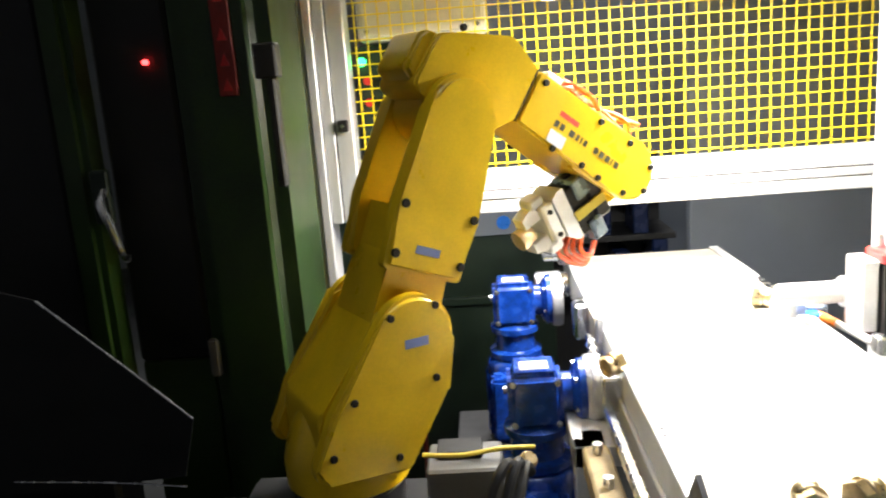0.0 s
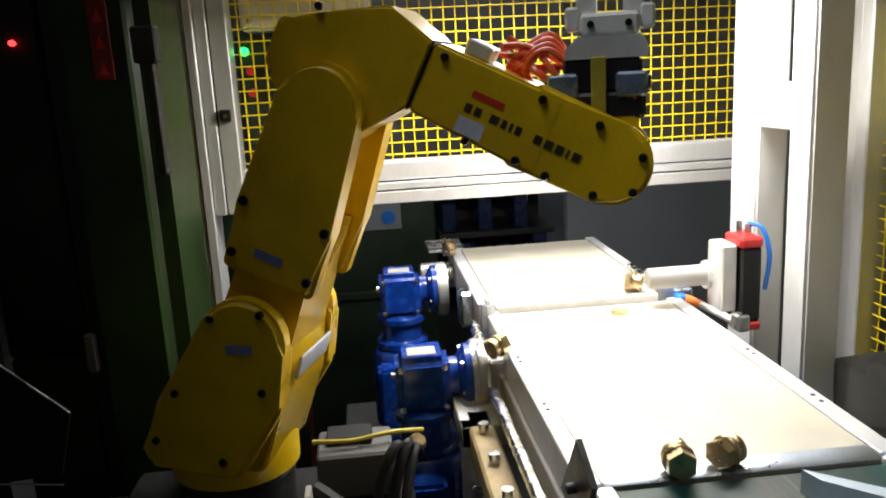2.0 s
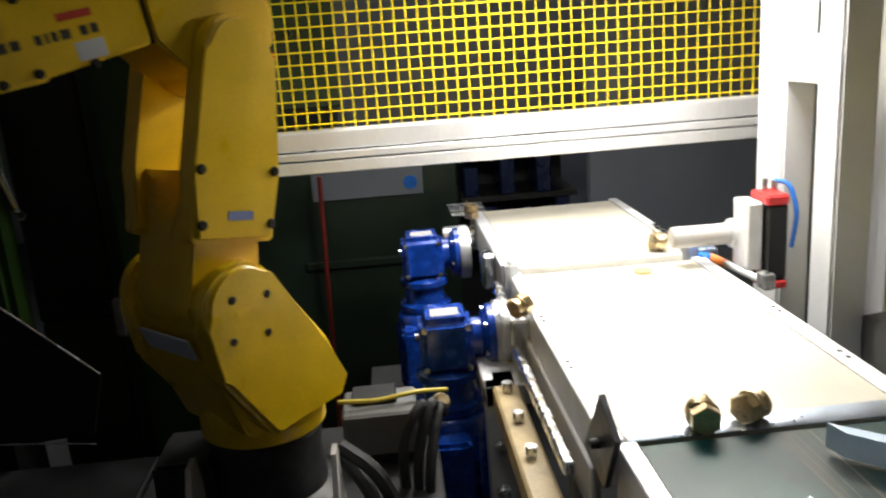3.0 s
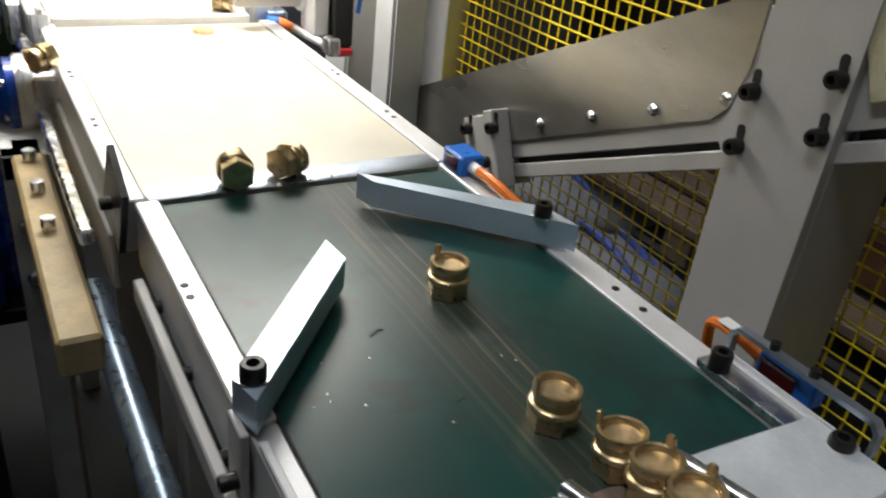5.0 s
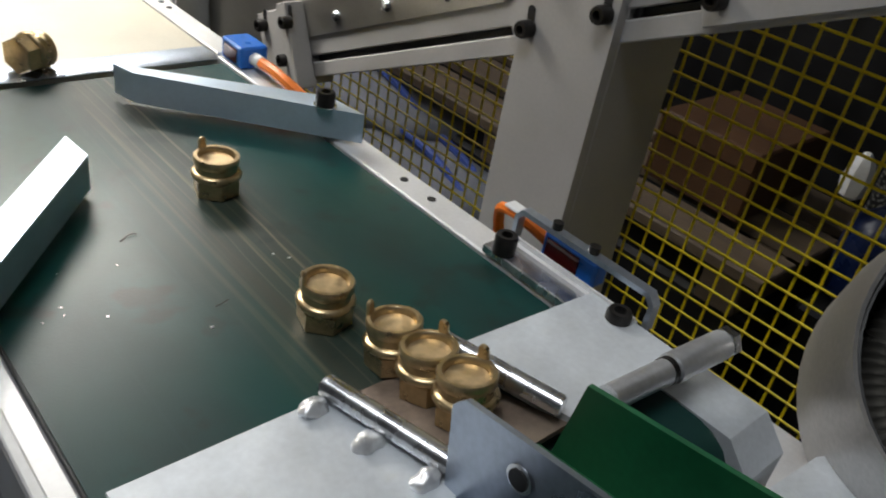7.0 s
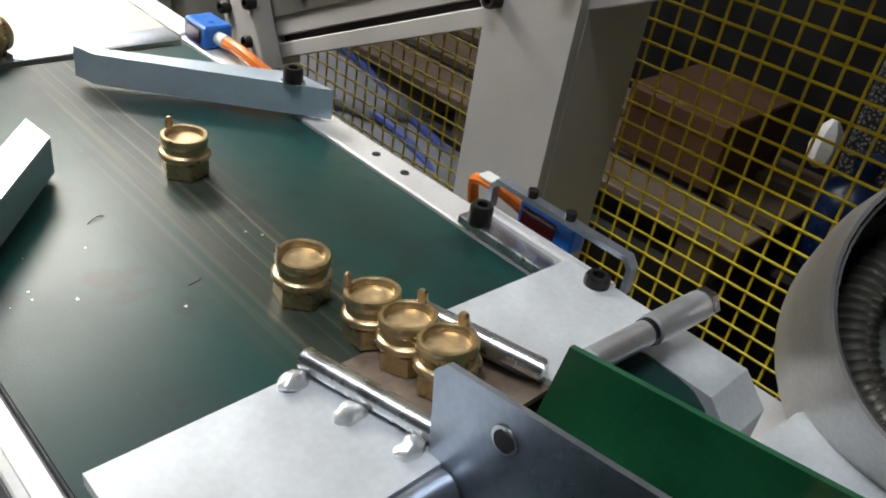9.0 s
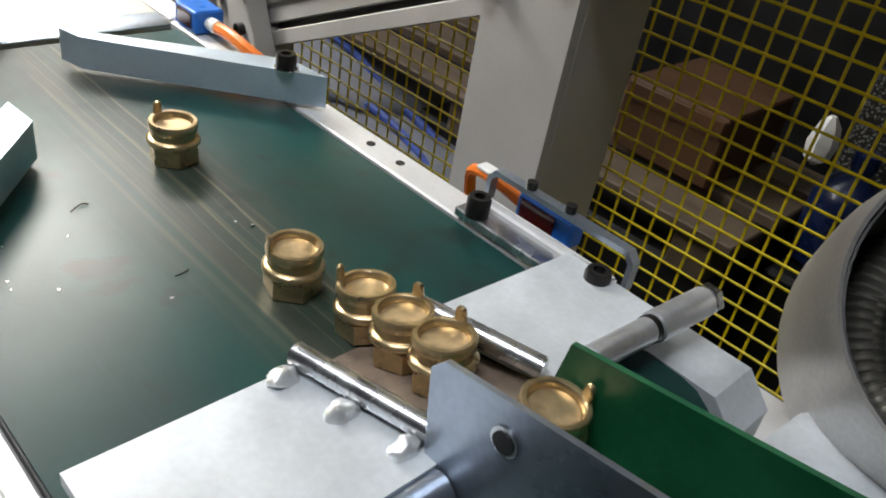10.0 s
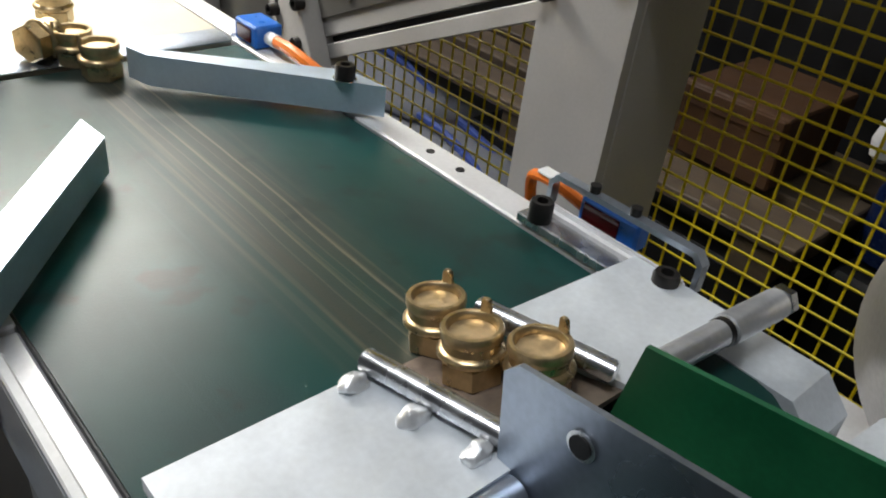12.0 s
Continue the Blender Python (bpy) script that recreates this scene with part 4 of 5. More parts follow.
# ---- left side: gear motors, beams, valves ----
def gear_motor(at, label):
    """Worm gear motor standing upright with its output flange to the belt."""
    m_ = thing("gear_motor", label, "motor", at, "gear motors")
    part("gear_case", box(-0.045, 0.045, -0.045, 0.045, 0.0, 0.095, 0.012, seg=3), BLUE, m_, local=True)
    part("top_flange", lathe([(0.052, -0.018), (0.054, -0.016), (0.054, -0.004), (0.046, 0.0), (0.040, 0.004)], 28, (0, 0, 0)), BLUE, m_, local=True)
    part("neck", lathe([(0.05, -0.075), (0.058, -0.072), (0.058, -0.060), (0.046, -0.055), (0.043, -0.02), (0.043, 0.0)], 28), BLUE, m_, local=True)
    part("motor_body", lathe([(0.055, -0.27), (0.064, -0.265), (0.066, -0.10), (0.064, -0.085), (0.058, -0.078), (0.05, -0.074)], 32), BLUE, m_, local=True)
    for k in range(20):
        part("cooling_fin", box(0.062, 0.071, -0.0016, 0.0016, -0.255, -0.11, 0, m=Matrix.Rotation(2 * math.pi * k / 20, 4, "Z")), BLUE, m_, local=True)
    part("terminal_box", box(-0.060, 0.026, -0.110, -0.050, -0.235, -0.095, 0.007, seg=2), BLUE, m_, local=True)
    part("output_boss", lathe([(0.034, 0.04), (0.034, 0.060), (0.050, 0.068), (0.055, 0.072), (0.055, 0.083)], 28, (0, 0, 0.048), (1, 0, 0)), BLUE, m_, local=True)
    part("output_flange", cyl((0.083, 0, 0.048), (0.106, 0, 0.048), 0.060, bevel=0.003, seg=36), ALU_CAST, m_, "machined aluminium flange", local=True)
    part("lid", box(-0.034, 0.034, -0.034, 0.034, 0.094, 0.100, 0.002), BLUE, m_, local=True)
    part("name_plate", box(-0.024, 0.024, -0.028, 0.010, 0.0995, 0.1012, 0.0005), GREYPAINT, m_, "pale type plate", local=True)
    for sx in (-1, 1):
        for sz in (0.012, 0.082):
            part("bolt", lathe([(0.0055, 0), (0.0055, 0.004), (0.003, 0.005)], 8, (sx * 0.036, -0.045, sz), (0, -1, 0)), STEEL, m_, local=True)
    for k in range(6):
        a = k * math.pi / 3 + 0.3
        part("bolt", cyl((0.064, 0.046 * math.cos(a), 0.048 + 0.046 * math.sin(a)), (0.073, 0.046 * math.cos(a), 0.048 + 0.046 * math.sin(a)), 0.005, seg=8), STEEL, m_, local=True)
    for sx in (-1, 1):
        part("plug", cyl((sx * 0.045, -0.01, 0.06), (sx * 0.052, -0.01, 0.06), 0.007, seg=8), STEEL, m_, local=True)
    return m_


near_motor = gear_motor((0.060, 1.385, 0.782), "glossy blue worm gear motor beside the cream belt")
copy_thing(near_motor, pose(0.046, 1.84, 0.812))
brk = thing("motor_bracket", "steel motor bracket under the belt", "bracket", (0.1, 1.3, 0))
part("upright", box(0.108, 0.150, 1.24, 1.27, 0.0, 0.80, 0.002), RAIL, brk)
part("arm", box(0.108, 0.19, 1.24, 1.42, 0.765, 0.80, 0.002), RAIL, brk)
socket_screw("bolt", (0.128, 1.235, 0.70), (0, -1, 0), 0.012, 0.014, brk, STEEL)
socket_screw("bolt", (0.128, 1.235, 0.62), (0, -1, 0), 0.012, 0.014, brk, STEEL)
frame_motor = thing("motor_stand", "dark stand under the gear motors", "stand", (0.0, 1.6, 0))
part("plate", box(-0.10, 0.15, 1.28, 1.98, 0.52, 0.545, 0.003), BLACK, frame_motor)
for y in (1.31, 1.94):
    part("leg", box(-0.08, -0.04, y - 0.02, y + 0.02, 0, 0.52, 0.002), BLACK, frame_motor)

beam = thing("beam", "beige painted beam along the belt side", "beam", (0.14, 1.0, 0.76))
part("bar", box(0.120, 0.160, 0.80, 1.30, 0.758, 0.80, 0.004), BEIGE, beam)
for k in range(3):
    part("stud", cyl((0.14, 1.02 + 0.10 * k, 0.80), (0.14, 1.02 + 0.10 * k, 0.815), 0.008, seg=10), STEEL, beam)
part("bracket", box(0.120, 0.160, 1.26, 1.30, 0.0, 0.758, 0.003), GREYPAINT, beam)
part("lower_tube", cyl((0.170, 0.95, 0.757), (0.170, 0.32, 0.757), 0.0145), GRIP_GREY, beam, "dull blue-grey lower tube")
valve = thing("valve_block", "white pneumatic valve manifold with fittings", "valve", (0.02, 0.92, 0.70))
part("manifold", box(-0.030, 0.065, 0.90, 0.945, 0.708, 0.750, 0.004), WHITE_PLASTIC, valve)
for k in range(4):
    part("valve", box(-0.027 + 0.024 * k, -0.007 + 0.024 * k, 0.905, 0.94, 0.750, 0.768 + 0.006 * (k % 2), 0.003), WHITE_PLASTIC, valve)
    if k in (0, 3):
        part("fitting", cyl((-0.017 + 0.024 * k, 0.922, 0.768), (-0.017 + 0.024 * k, 0.922, 0.792), 0.0065, seg=12), STEEL, valve)
part("base", box(-0.03, 0.06, 0.90, 0.945, 0.0, 0.708, 0.003), BLACK, valve)

stand = thing("robot_stand", "steel robot stand with a pale top plate", "stand", (-0.2, 1.15, 0))
part("top_plate", box(-0.42, 0.03, 0.97, 1.36, 0.68, 0.70, 0.003), BLACK, stand)
part("pedestal", box(-0.36, -0.06, 1.0, 1.3, 0, 0.68, 0.004), BLACK, stand)
for x0, x1 in ((-0.305, -0.298), (-0.118, -0.111)):
    part("gusset", prism([(0.985, 0.70), (1.12, 0.70), (1.08, 0.815), (1.05, 0.815)], "x", x0, x1, 0.001), GREYPAINT, stand)
jbox = thing("junction_box", "pale grey junction box with cable glands", "box", (-0.05, 1.27, 0.70))
part("housing", box(-0.115, 0.0, 1.215, 1.31, 0.715, 0.785, 0.004), BASE_GREY, jbox)
part("rail", box(-0.10, -0.03, 1.25, 1.30, 0.785, 0.797, 0.002), BLACK, jbox)
part("foot", box(-0.10, -0.02, 1.22, 1.30, 0.701, 0.715, 0.002), BLACK, jbox)
for i, (a, c_, d_) in enumerate((((-0.11, 1.10, 0.80), (-0.06, 1.08, 0.76), (-0.035, 1.10, 0.66)), ((-0.115, 1.12, 0.78), (-0.075, 1.09, 0.73), (-0.06, 1.10, 0.62)), ((-0.02, 1.16, 0.62), (-0.025, 1.14, 0.76), (0.005, 1.16, 0.82)), ((-0.005, 1.15, 0.60), (-0.005, 1.14, 0.74), (0.02, 1.17, 0.815)), ((0.01, 1.14, 0.62), (0.01, 1.13, 0.72), (0.03, 1.18, 0.80)))):
    solo("cable", tube([a, c_, d_, (d_[0] + 0.01, d_[1] + 0.03, 0.5 if i < 2 else 0.78)], 0.011 if i < 2 else 0.008), RUBBER, "thick black rubber cable beside the robot base", "cable", at=a)
solo("cable", tube([(-0.12, 1.24, 0.80), (-0.06, 1.24, 0.797), (0.0, 1.25, 0.80), (0.05, 1.27, 0.79)], 0.004), YELLOW_TAG, "thin yellow-green earth wire", "cable", at=(-0.12, 1.24, 0.8))
gland = solo("cable_gland", lathe([(0.008, 0), (0.014, 0.002), (0.014, 0.012), (0.010, 0.016), (0.010, 0.022)], 16, (0.035, 1.22, 0.79), (0.2, -0.6, 0.6)), BRASS, "small brass cable gland", "gland", at=(0.035, 1.22, 0.79))

# ---- green machine on the left ----
press = thing("press_machine", "dark green machine frame with a black door", "machine", (-0.6, 1.55, 0))
part("column", box(-0.505, -0.335, 1.44, 1.72, 0, 2.4, 0.035, seg=5), GREEN_MACHINE, press, "broad rounded green column")
part("door", box(-0.64, -0.508, 1.47, 1.50, 0.895, 2.4, 0.006), BLACK, press)
part("door_sill", box(-0.64, -0.508, 1.475, 1.70, 0.0, 0.893, 0.004), GREEN_MACHINE, press)
part("inner_post", box(-0.692, -0.643, 1.40, 1.47, 0.84, 2.4, 0.012, seg=2), GREEN_MACHINE, press)
part("outer_wall", box(-1.4, -0.694, 1.42, 1.52, 0, 2.4, 0.01), BLACK, press)
part("door_handle", tube([(-0.622, 1.395, 1.215), (-0.618, 1.372, 1.195), (-0.605, 1.365, 1.165), (-0.594, 1.368, 1.12), (-0.600, 1.40, 1.10)], 0.007), STEEL, press, "bent steel door handle")
part("handle_plate", box(-0.642, -0.612, 1.395, 1.41, 1.16, 1.25, 0.003), GREEN_DARK, press)
part("red_lamp", cyl((-0.549, 1.47, 1.417), (-0.549, 1.462, 1.417), 0.0045, seg=12), LED_RED, press, "small lit red lamp")
part("warning_strip", box(-0.420, -0.390, 1.4325, 1.4395, 1.352, 1.72, 0.001), RED_DARK, press, "red warning strip with pale marks")
for z in (1.36, 1.40, 1.44, 1.50):
    part("warning_mark", prism([(-0.413, z), (-0.397, z), (-0.405, z + 0.020)], "y", 1.4310, 1.4324, 0), RED, press)
part("switch_box", box(-0.352, -0.315, 1.405, 1.44, 1.375, 1.430, 0.003), RUBBER, press)
part("switch_arm", box(-0.336, -0.322, 1.41, 1.44, 1.20, 1.375, 0.003), RUBBER, press)
part("column_wear", box(-0.502, -0.482, 1.436, 1.446, 0.87, 0.94, 0.004, seg=2), BASE_GREY, press, "worn dark patch on the column")
trough = thing("scrap_trough", "black sheet metal trough with a bright worn lip", "trough", (-0.55, 1.2, 0))
part("sheet", prism([(-0.95, 1.20), (-0.62, 1.10), (-0.427, 0.917), (-0.45, 0.83), (-0.95, 0.80)], "y", 1.15, 1.153, 0.0006), BLACK, trough)
part("lip", tube([(-0.62, 1.149, 1.10), (-0.52, 1.149, 1.007), (-0.427, 1.149, 0.918)], 0.0016), STEEL, trough)
part("lower_lip", tube([(-0.70, 1.149, 0.835), (-0.55, 1.149, 0.826), (-0.45, 1.149, 0.815)], 0.0014), STEEL, trough)
part("shelf", prism([(-0.95, 0.74), (-0.62, 0.76), (-0.45, 0.70), (-0.45, 0.66), (-0.95, 0.66)], "y", 1.05, 1.15, 0.003), GRIP_BLACK, trough)
part("body", box(-0.95, -0.45, 1.05, 1.40, 0, 0.66, 0.005), BLACK, trough)


# ---- brass couplings ----
def sized(profile, k=0.92, h=0.88):
    return [(r * k, z * h) for r, z in profile]


def coupling(at, first=None):
    if first:
        return copy_thing(first, pose(*at))
    c = thing("brass_coupling", "turned brass coupling with a hexagon base and ear", "coupling", (0, 0, 0), "brass couplings")
    part("hex_base", lathe(sized([(0.0170, 0.0), (0.0186, 0.0010), (0.0186, 0.0140), (0.0176, 0.0150)]), 48, hexed=(0, 1, 2, 3)), BRASS, c, local=True, smooth=25)
    part("collar", lathe(sized([(0.0165, 0.0146), (0.0186, 0.0160), (0.0198, 0.0176), (0.0198, 0.0196), (0.0184, 0.0212), (0.0165, 0.0220)]), 36), BRASS, c, local=True, smooth=50)
    part("rim", lathe(sized([(0.0165, 0.0215), (0.0165, 0.0270), (0.0176, 0.0282), (0.0180, 0.0338), (0.0172, 0.0350), (0.0148, 0.0350), (0.0137, 0.0338), (0.0134, 0.0298), (0.0, 0.0295)]), 36), BRASS, c, local=True, smooth=40)
    part("inner_face", cyl((0, 0, 0.0261), (0, 0, 0.0269), 0.0120, seg=28), BRASS_IN, c, "paler flat brass face", local=True)
    ear = slab([(0, 0.0296, 0.0034), (0, 0.0360, 0.0030)], -0.0014, 0.0014, 0.0007, seg=1)
    bmesh.ops.translate(ear, vec=(0, 0.0153, 0), verts=ear.verts)
    part("ear", ear, BRASS, c, "small cast ear", local=True)
    return c


BELT_Z, CREAM_Z, FAR_Z = 0.897, 0.900, 0.912
n_first = coupling((0, 0, 0))
n_first.matrix_basis = pose(0.403, 0.622, BELT_Z, 0, 0, 60)
moving = [n_first] + [coupling((0.4, 0.4, BELT_Z), n_first) for _ in range(5)]
# lying and standing ones that stay on the cream belts
for at in ((0.188, 1.281, CREAM_Z + 0.0188, 100, 0, -62), (0.172, 1.937, FAR_Z + 0.0025, 0, 0, 30), (0.470, 1.545, FAR_Z + 0.0165, 95, 0, 60)):
    coupling(at, n_first)
ring_part = solo("brass_ring", lathe([(0.011, 0), (0.0165, 0), (0.0165, 0.006), (0.011, 0.006)], 28, (0.422, 1.436, CREAM_Z)), BRASS_IN, "pale brass ring lying on the cream belt", "ring", at=(0.422, 1.436, CREAM_Z))

# ---- robot ----
R_AT = Vector((-0.2156, 1.152, 0.70))
J2H, A1, A2, A3, D4 = 0.33, 0.075, 0.30, 0.075, 0.32
robot = thing("industrial_robot", "yellow six-axis robot arm with a two-finger gripper", "robot", tuple(R_AT))


def bolts_on(parent, places, y, out, r=0.0053, h=0.005):
    for x, z in places:
        part("bolt", lathe([(r, -0.001), (r, h * 0.6), (r * 0.8, h), (r * 0.4, h)], 12, (x, y, z), (0, out, 0)), BOLT, parent, local=True)


base_r = part("base", lathe([(0.098, 0), (0.10, 0.004), (0.10, 0.02), (0.080, 0.03), (0.076, 0.06), (0.078, 0.115), (0.074, 0.12)], 40), ROBOT_BLACK, robot, "black cast base", local=True)
part("connector_box", box(-0.15, -0.07, -0.055, 0.055, 0.01, 0.095, 0.006, seg=2), ROBOT_BLACK, base_r, local=True)

# turret, in the space of the first axis
TZ = J2H
turret = part("turret", lathe([(0.080, 0.122), (0.086, 0.126), (0.087, 0.160), (0.080, 0.19), (0.066, 0.22), (0.05, 0.25)], 40), YELLOW, robot, "yellow turret housing", local=True)
egg = [(A1, TZ, 0.056), (-0.040, TZ - 0.085, 0.012), (-0.062, TZ - 0.150, 0.016), (0.045, TZ - 0.165, 0.016), (0.10, TZ - 0.08, 0.018)]
for s in (-1, 1):
    sc = part("side_cover", slab(egg, s * 0.068, s * 0.098, 0.007), YELLOW, turret, local=True)
    bolts_on(turret, [(A1 - 0.004 + 0.036 * math.cos(a), TZ - 0.012 + 0.036 * math.sin(a)) for a in (0.9, 2.5, 4.0, 5.6)] if s > 0 else ((A1 + 0.030, TZ + 0.038), (A1 - 0.035, TZ + 0.033), (-0.055, TZ - 0.13), (0.035, TZ - 0.155), (0.098, TZ - 0.06), (-0.020, TZ - 0.065)), s * 0.097, s, 0.0052, 0.0025 if s > 0 else 0.005)
    part("cover_ring", lathe([(0.0440, 0.0008), (0.0446, 0.0012), (0.0452, 0.0008)], 40, (A1 - 0.004, s * 0.097, TZ - 0.012), (0, s, 0)), YELLOW, turret, local=True)
    part("sticker", box(A1 - 0.018, A1 + 0.016, min(s * 0.0975, s * 0.0988), max(s * 0.0975, s * 0.0988), TZ - 0.012, TZ, 0), (STICKER_BLUE if s < 0 else YELLOW), turret, "small pale sticker", local=True)
part("middle", slab([(A1, TZ, 0.048), (-0.03, TZ - 0.10, 0.03), (-0.04, TZ - 0.165, 0.02), (0.06, TZ - 0.165, 0.02), (0.085, TZ - 0.07, 0.03)], -0.0685, 0.0685, 0.004), YELLOW, turret, local=True)
part("front_plate", slab([(0.0, -0.012, 0.004), (0.0, 0.012, 0.004)], -0.052, 0.052, 0.002, m=Matrix.Translation((A1 + 0.052, 0, TZ - 0.045)) @ Matrix.Rotation(radians(20), 4, "Y") @ Matrix.Diagonal((0.6, 1, 1, 1))), STICKER, turret, "pale label plate", local=True)

# upper arm, in the space of the second axis (z along the arm)
upper = part("upper_arm", slab([(0, 0, 0.050), (0, 0.085, 0.046)], -0.058, 0.058, 0.006), YELLOW, robot, "yellow upper arm", local=True)
for s in (-1, 1):
    part("side_plate", slab([(0, A2, 0.050), (-0.052, 0.085, 0.008), (0.052, 0.085, 0.008), (-0.055, 0.16, 0.006), (0.055, 0.16, 0.006)], s * 0.046, s * 0.078, 0.015, seg=5), YELLOW, upper, local=True)
    bolts_on(upper, ((-0.050, 0.10), (0.050, 0.10), (0.053, 0.165), (-0.053, 0.165)), s * 0.077, s, 0.0062)
    part("sticker", box(-0.022, 0.014, min(s * 0.0775, s * 0.0788), max(s * 0.0775, s * 0.0788), 0.105, 0.116, 0), STICKER_BLUE, upper, "small pale sticker", local=True)


def scoop_web():
    """Web between the side plates with a funnel-shaped hollow in its front."""
    b = bmesh.new()
    nu, nv = 18, 12
    front = []
    for j in range(nv + 1):
        z = 0.075 + 0.085 * j / nv
        row = []
        for i in range(nu + 1):
            y = -0.0465 + 0.093 * i / nu
            w = 0.008 + 0.030 * max(0.0, (j / nv - 0.15)) / 0.85
            d = 0.034 * min(1.0, j / nv * 1.2) * max(0.0, 1 - (y / w) ** 2) ** 0.5
            row.append(b.verts.new((0.047 - d, y, z)))
        front.append(row)
    back = [[b.verts.new((-0.044, row[i].co.y, row[i].co.z)) for i in (0, nu)] for row in front]
    for j in range(nv):
        for i in range(nu):
            b.faces.new((front[j][i], front[j][i + 1], front[j + 1][i + 1], front[j + 1][i]))
        b.faces.new((back[j][1], back[j][0], back[j + 1][0], back[j + 1][1]))
        b.faces.new((front[j][0], front[j + 1][0], back[j + 1][0], back[j][0]))
        b.faces.new((front[j + 1][nu], front[j][nu], back[j][1], back[j + 1][1]))
    b.faces.new(front[0][::-1] + back[0])
    b.faces.new(front[nv] + back[nv][::-1])
    return b


part("lower_web", scoop_web(), YELLOW, upper, local=True, smooth=50)

# elbow, in the space of the third axis (x along the forearm)
elbow = part("elbow", slab([(0, 0, 0.048), (0.0, 0.06, 0.03)], -0.0445, 0.0445, 0.004), YELLOW, robot, "yellow elbow housing", local=True)
part("housing", slab([(-0.060, 0.008, 0.014), (-0.058, 0.066, 0.016), (-0.034, 0.082, 0.014), (0.031, 0.118, 0.014), (0.086, 0.113, 0.004), (0.086, 0.040, 0.004), (0.035, 0.002, 0.02)], -0.055, 0.055, 0.014, seg=5), YELLOW, elbow, local=True)
part("motor_cap", slab([(-0.082, 0.020, 0.010), (-0.080, 0.062, 0.012), (-0.05, 0.07, 0.012), (-0.05, 0.01, 0.012)], -0.044, 0.044, 0.006), YELLOW, elbow, local=True)
part("sticker", box(-0.017, 0.017, -0.036, 0.036, -0.0004, 0.0008, 0, m=Matrix.Translation((-0.0548, 0, 0.0872)) @ Matrix.Rotation(radians(-33.7), 4, "Y")), STICKER, elbow, "pale blue rating label", local=True)
bolts_on(elbow, ((-0.045, 0.10),), -0.0545, -1)
part("seam", box(0.0885, 0.0905, -0.052, 0.052, 0.036, 0.117, 0), BLACK, elbow, local=True)

# forearm, in the same space turned with the third axis
fore = part("forearm", slab([(0.098, 0.111, 0.006), (0.098, 0.041, 0.006), (0.245, 0.114, 0.004), (0.245, 0.034, 0.006)], -0.054, 0.054, 0.007), YELLOW, robot, "yellow forearm with printed lettering bars", local=True)
for s in (-1, 1):
    part("cheek", slab([(0.22, 0.114, 0.008), (0.22, 0.034, 0.008), (D4, A3, 0.046)], s * 0.030, s * 0.0535, 0.006), YELLOW, fore, local=True)
    bolts_on(fore, ((0.108, 0.106), (0.225, 0.108), (0.292, 0.108), (0.348, 0.096), (0.355, 0.058), (0.318, 0.037), (0.262, 0.034), (0.225, 0.036), (0.165, 0.032)), s * 0.053, s, 0.0050)
    y0, y1 = min(s * 0.0535, s * 0.0545), max(s * 0.0535, s * 0.0545)
    part("logo_bar", box(0.152, 0.190, y0, y1, 0.0790, 0.0868, 0), PRINT_RED, fore, "red printed mark", local=True)
    for x0, x1 in ((0.146, 0.154), (0.156, 0.164), (0.172, 0.182), (0.184, 0.190), (0.192, 0.196), (0.198, 0.205), (0.217, 0.226), (0.228, 0.237), (0.239, 0.248), (0.250, 0.253), (0.256, 0.265)):
        part("print_bar", box(0.150 + (x0 - 0.146) * 1.18, 0.1485 + (x1 - 0.146) * 1.18, y0, y1, 0.0615, 0.0712, 0), PRINT_BLACK, fore, "black printed bar", local=True)
    part("sticker", box(0.148, 0.180, y0, y1, 0.037, 0.056, 0), STICKER, fore, "white warning sticker", local=True)
hose = bmesh.new()
for k in range(4):
    tube([(0.155 + 0.016 * i, 0.016 * math.sin(i * 1.1 + k) - 0.012 + 0.008 * k, 0.128 + 0.011 * (1 + math.sin(i * 0.8 + 1.7 * k))) for i in range(11)], 0.0042, bm=hose)
part("air_hose", hose, HOSE, fore, "coiled orange air hoses", local=True)
part("hose_clip", box(0.12, 0.15, -0.03, 0.03, 0.117, 0.134, 0.002), RAIL, fore, local=True)

# wrist and gripper, in the space of the fifth axis (z along the tool)
wrist = part("wrist", slab([(0, 0, 0.034), (0, 0.045, 0.030)], -0.029, 0.029, 0.005), YELLOW, robot, "yellow wrist", local=True)
part("flange", cyl((0, 0, 0.030), (0, 0, 0.050), 0.028, bevel=0.003), ROBOT_BLACK, wrist, local=True)
grip = part("gripper", box(-0.044, 0.038, -0.03, 0.03, 0.046, 0.076, 0.004), GRIP_BLACK, robot, "pneumatic gripper with white fingers", local=True)
part("adapter", box(-0.050, 0.034, -0.027, 0.027, 0.076, 0.112, 0.003), GRIP_BLACK, grip, local=True)
for x in (-0.068, 0.006):
    part("cylinder_block", box(x, x + 0.034, -0.033, 0.020, 0.070, 0.097, 0.003), GRIP_GREY, grip, "blue-grey cylinder block", local=True)
    part("rod_end", cyl((x - 0.004, -0.006, 0.084), (x + 0.038, -0.006, 0.084), 0.008, seg=14), GRIP_BLACK, grip, local=True)
part("bracket", box(-0.020, -0.004, -0.0345, -0.030, 0.052, 0.114, 0.001), YELLOW_TAG, grip, "yellow bracket strip", local=True)
part("middle_body", prism([(-0.048, 0.112), (0.040, 0.112), (0.040, 0.125), (0.034, 0.136), (-0.034, 0.136), (-0.048, 0.122)], "y", -0.028, 0.028, 0.002), RAIL, grip, local=True)
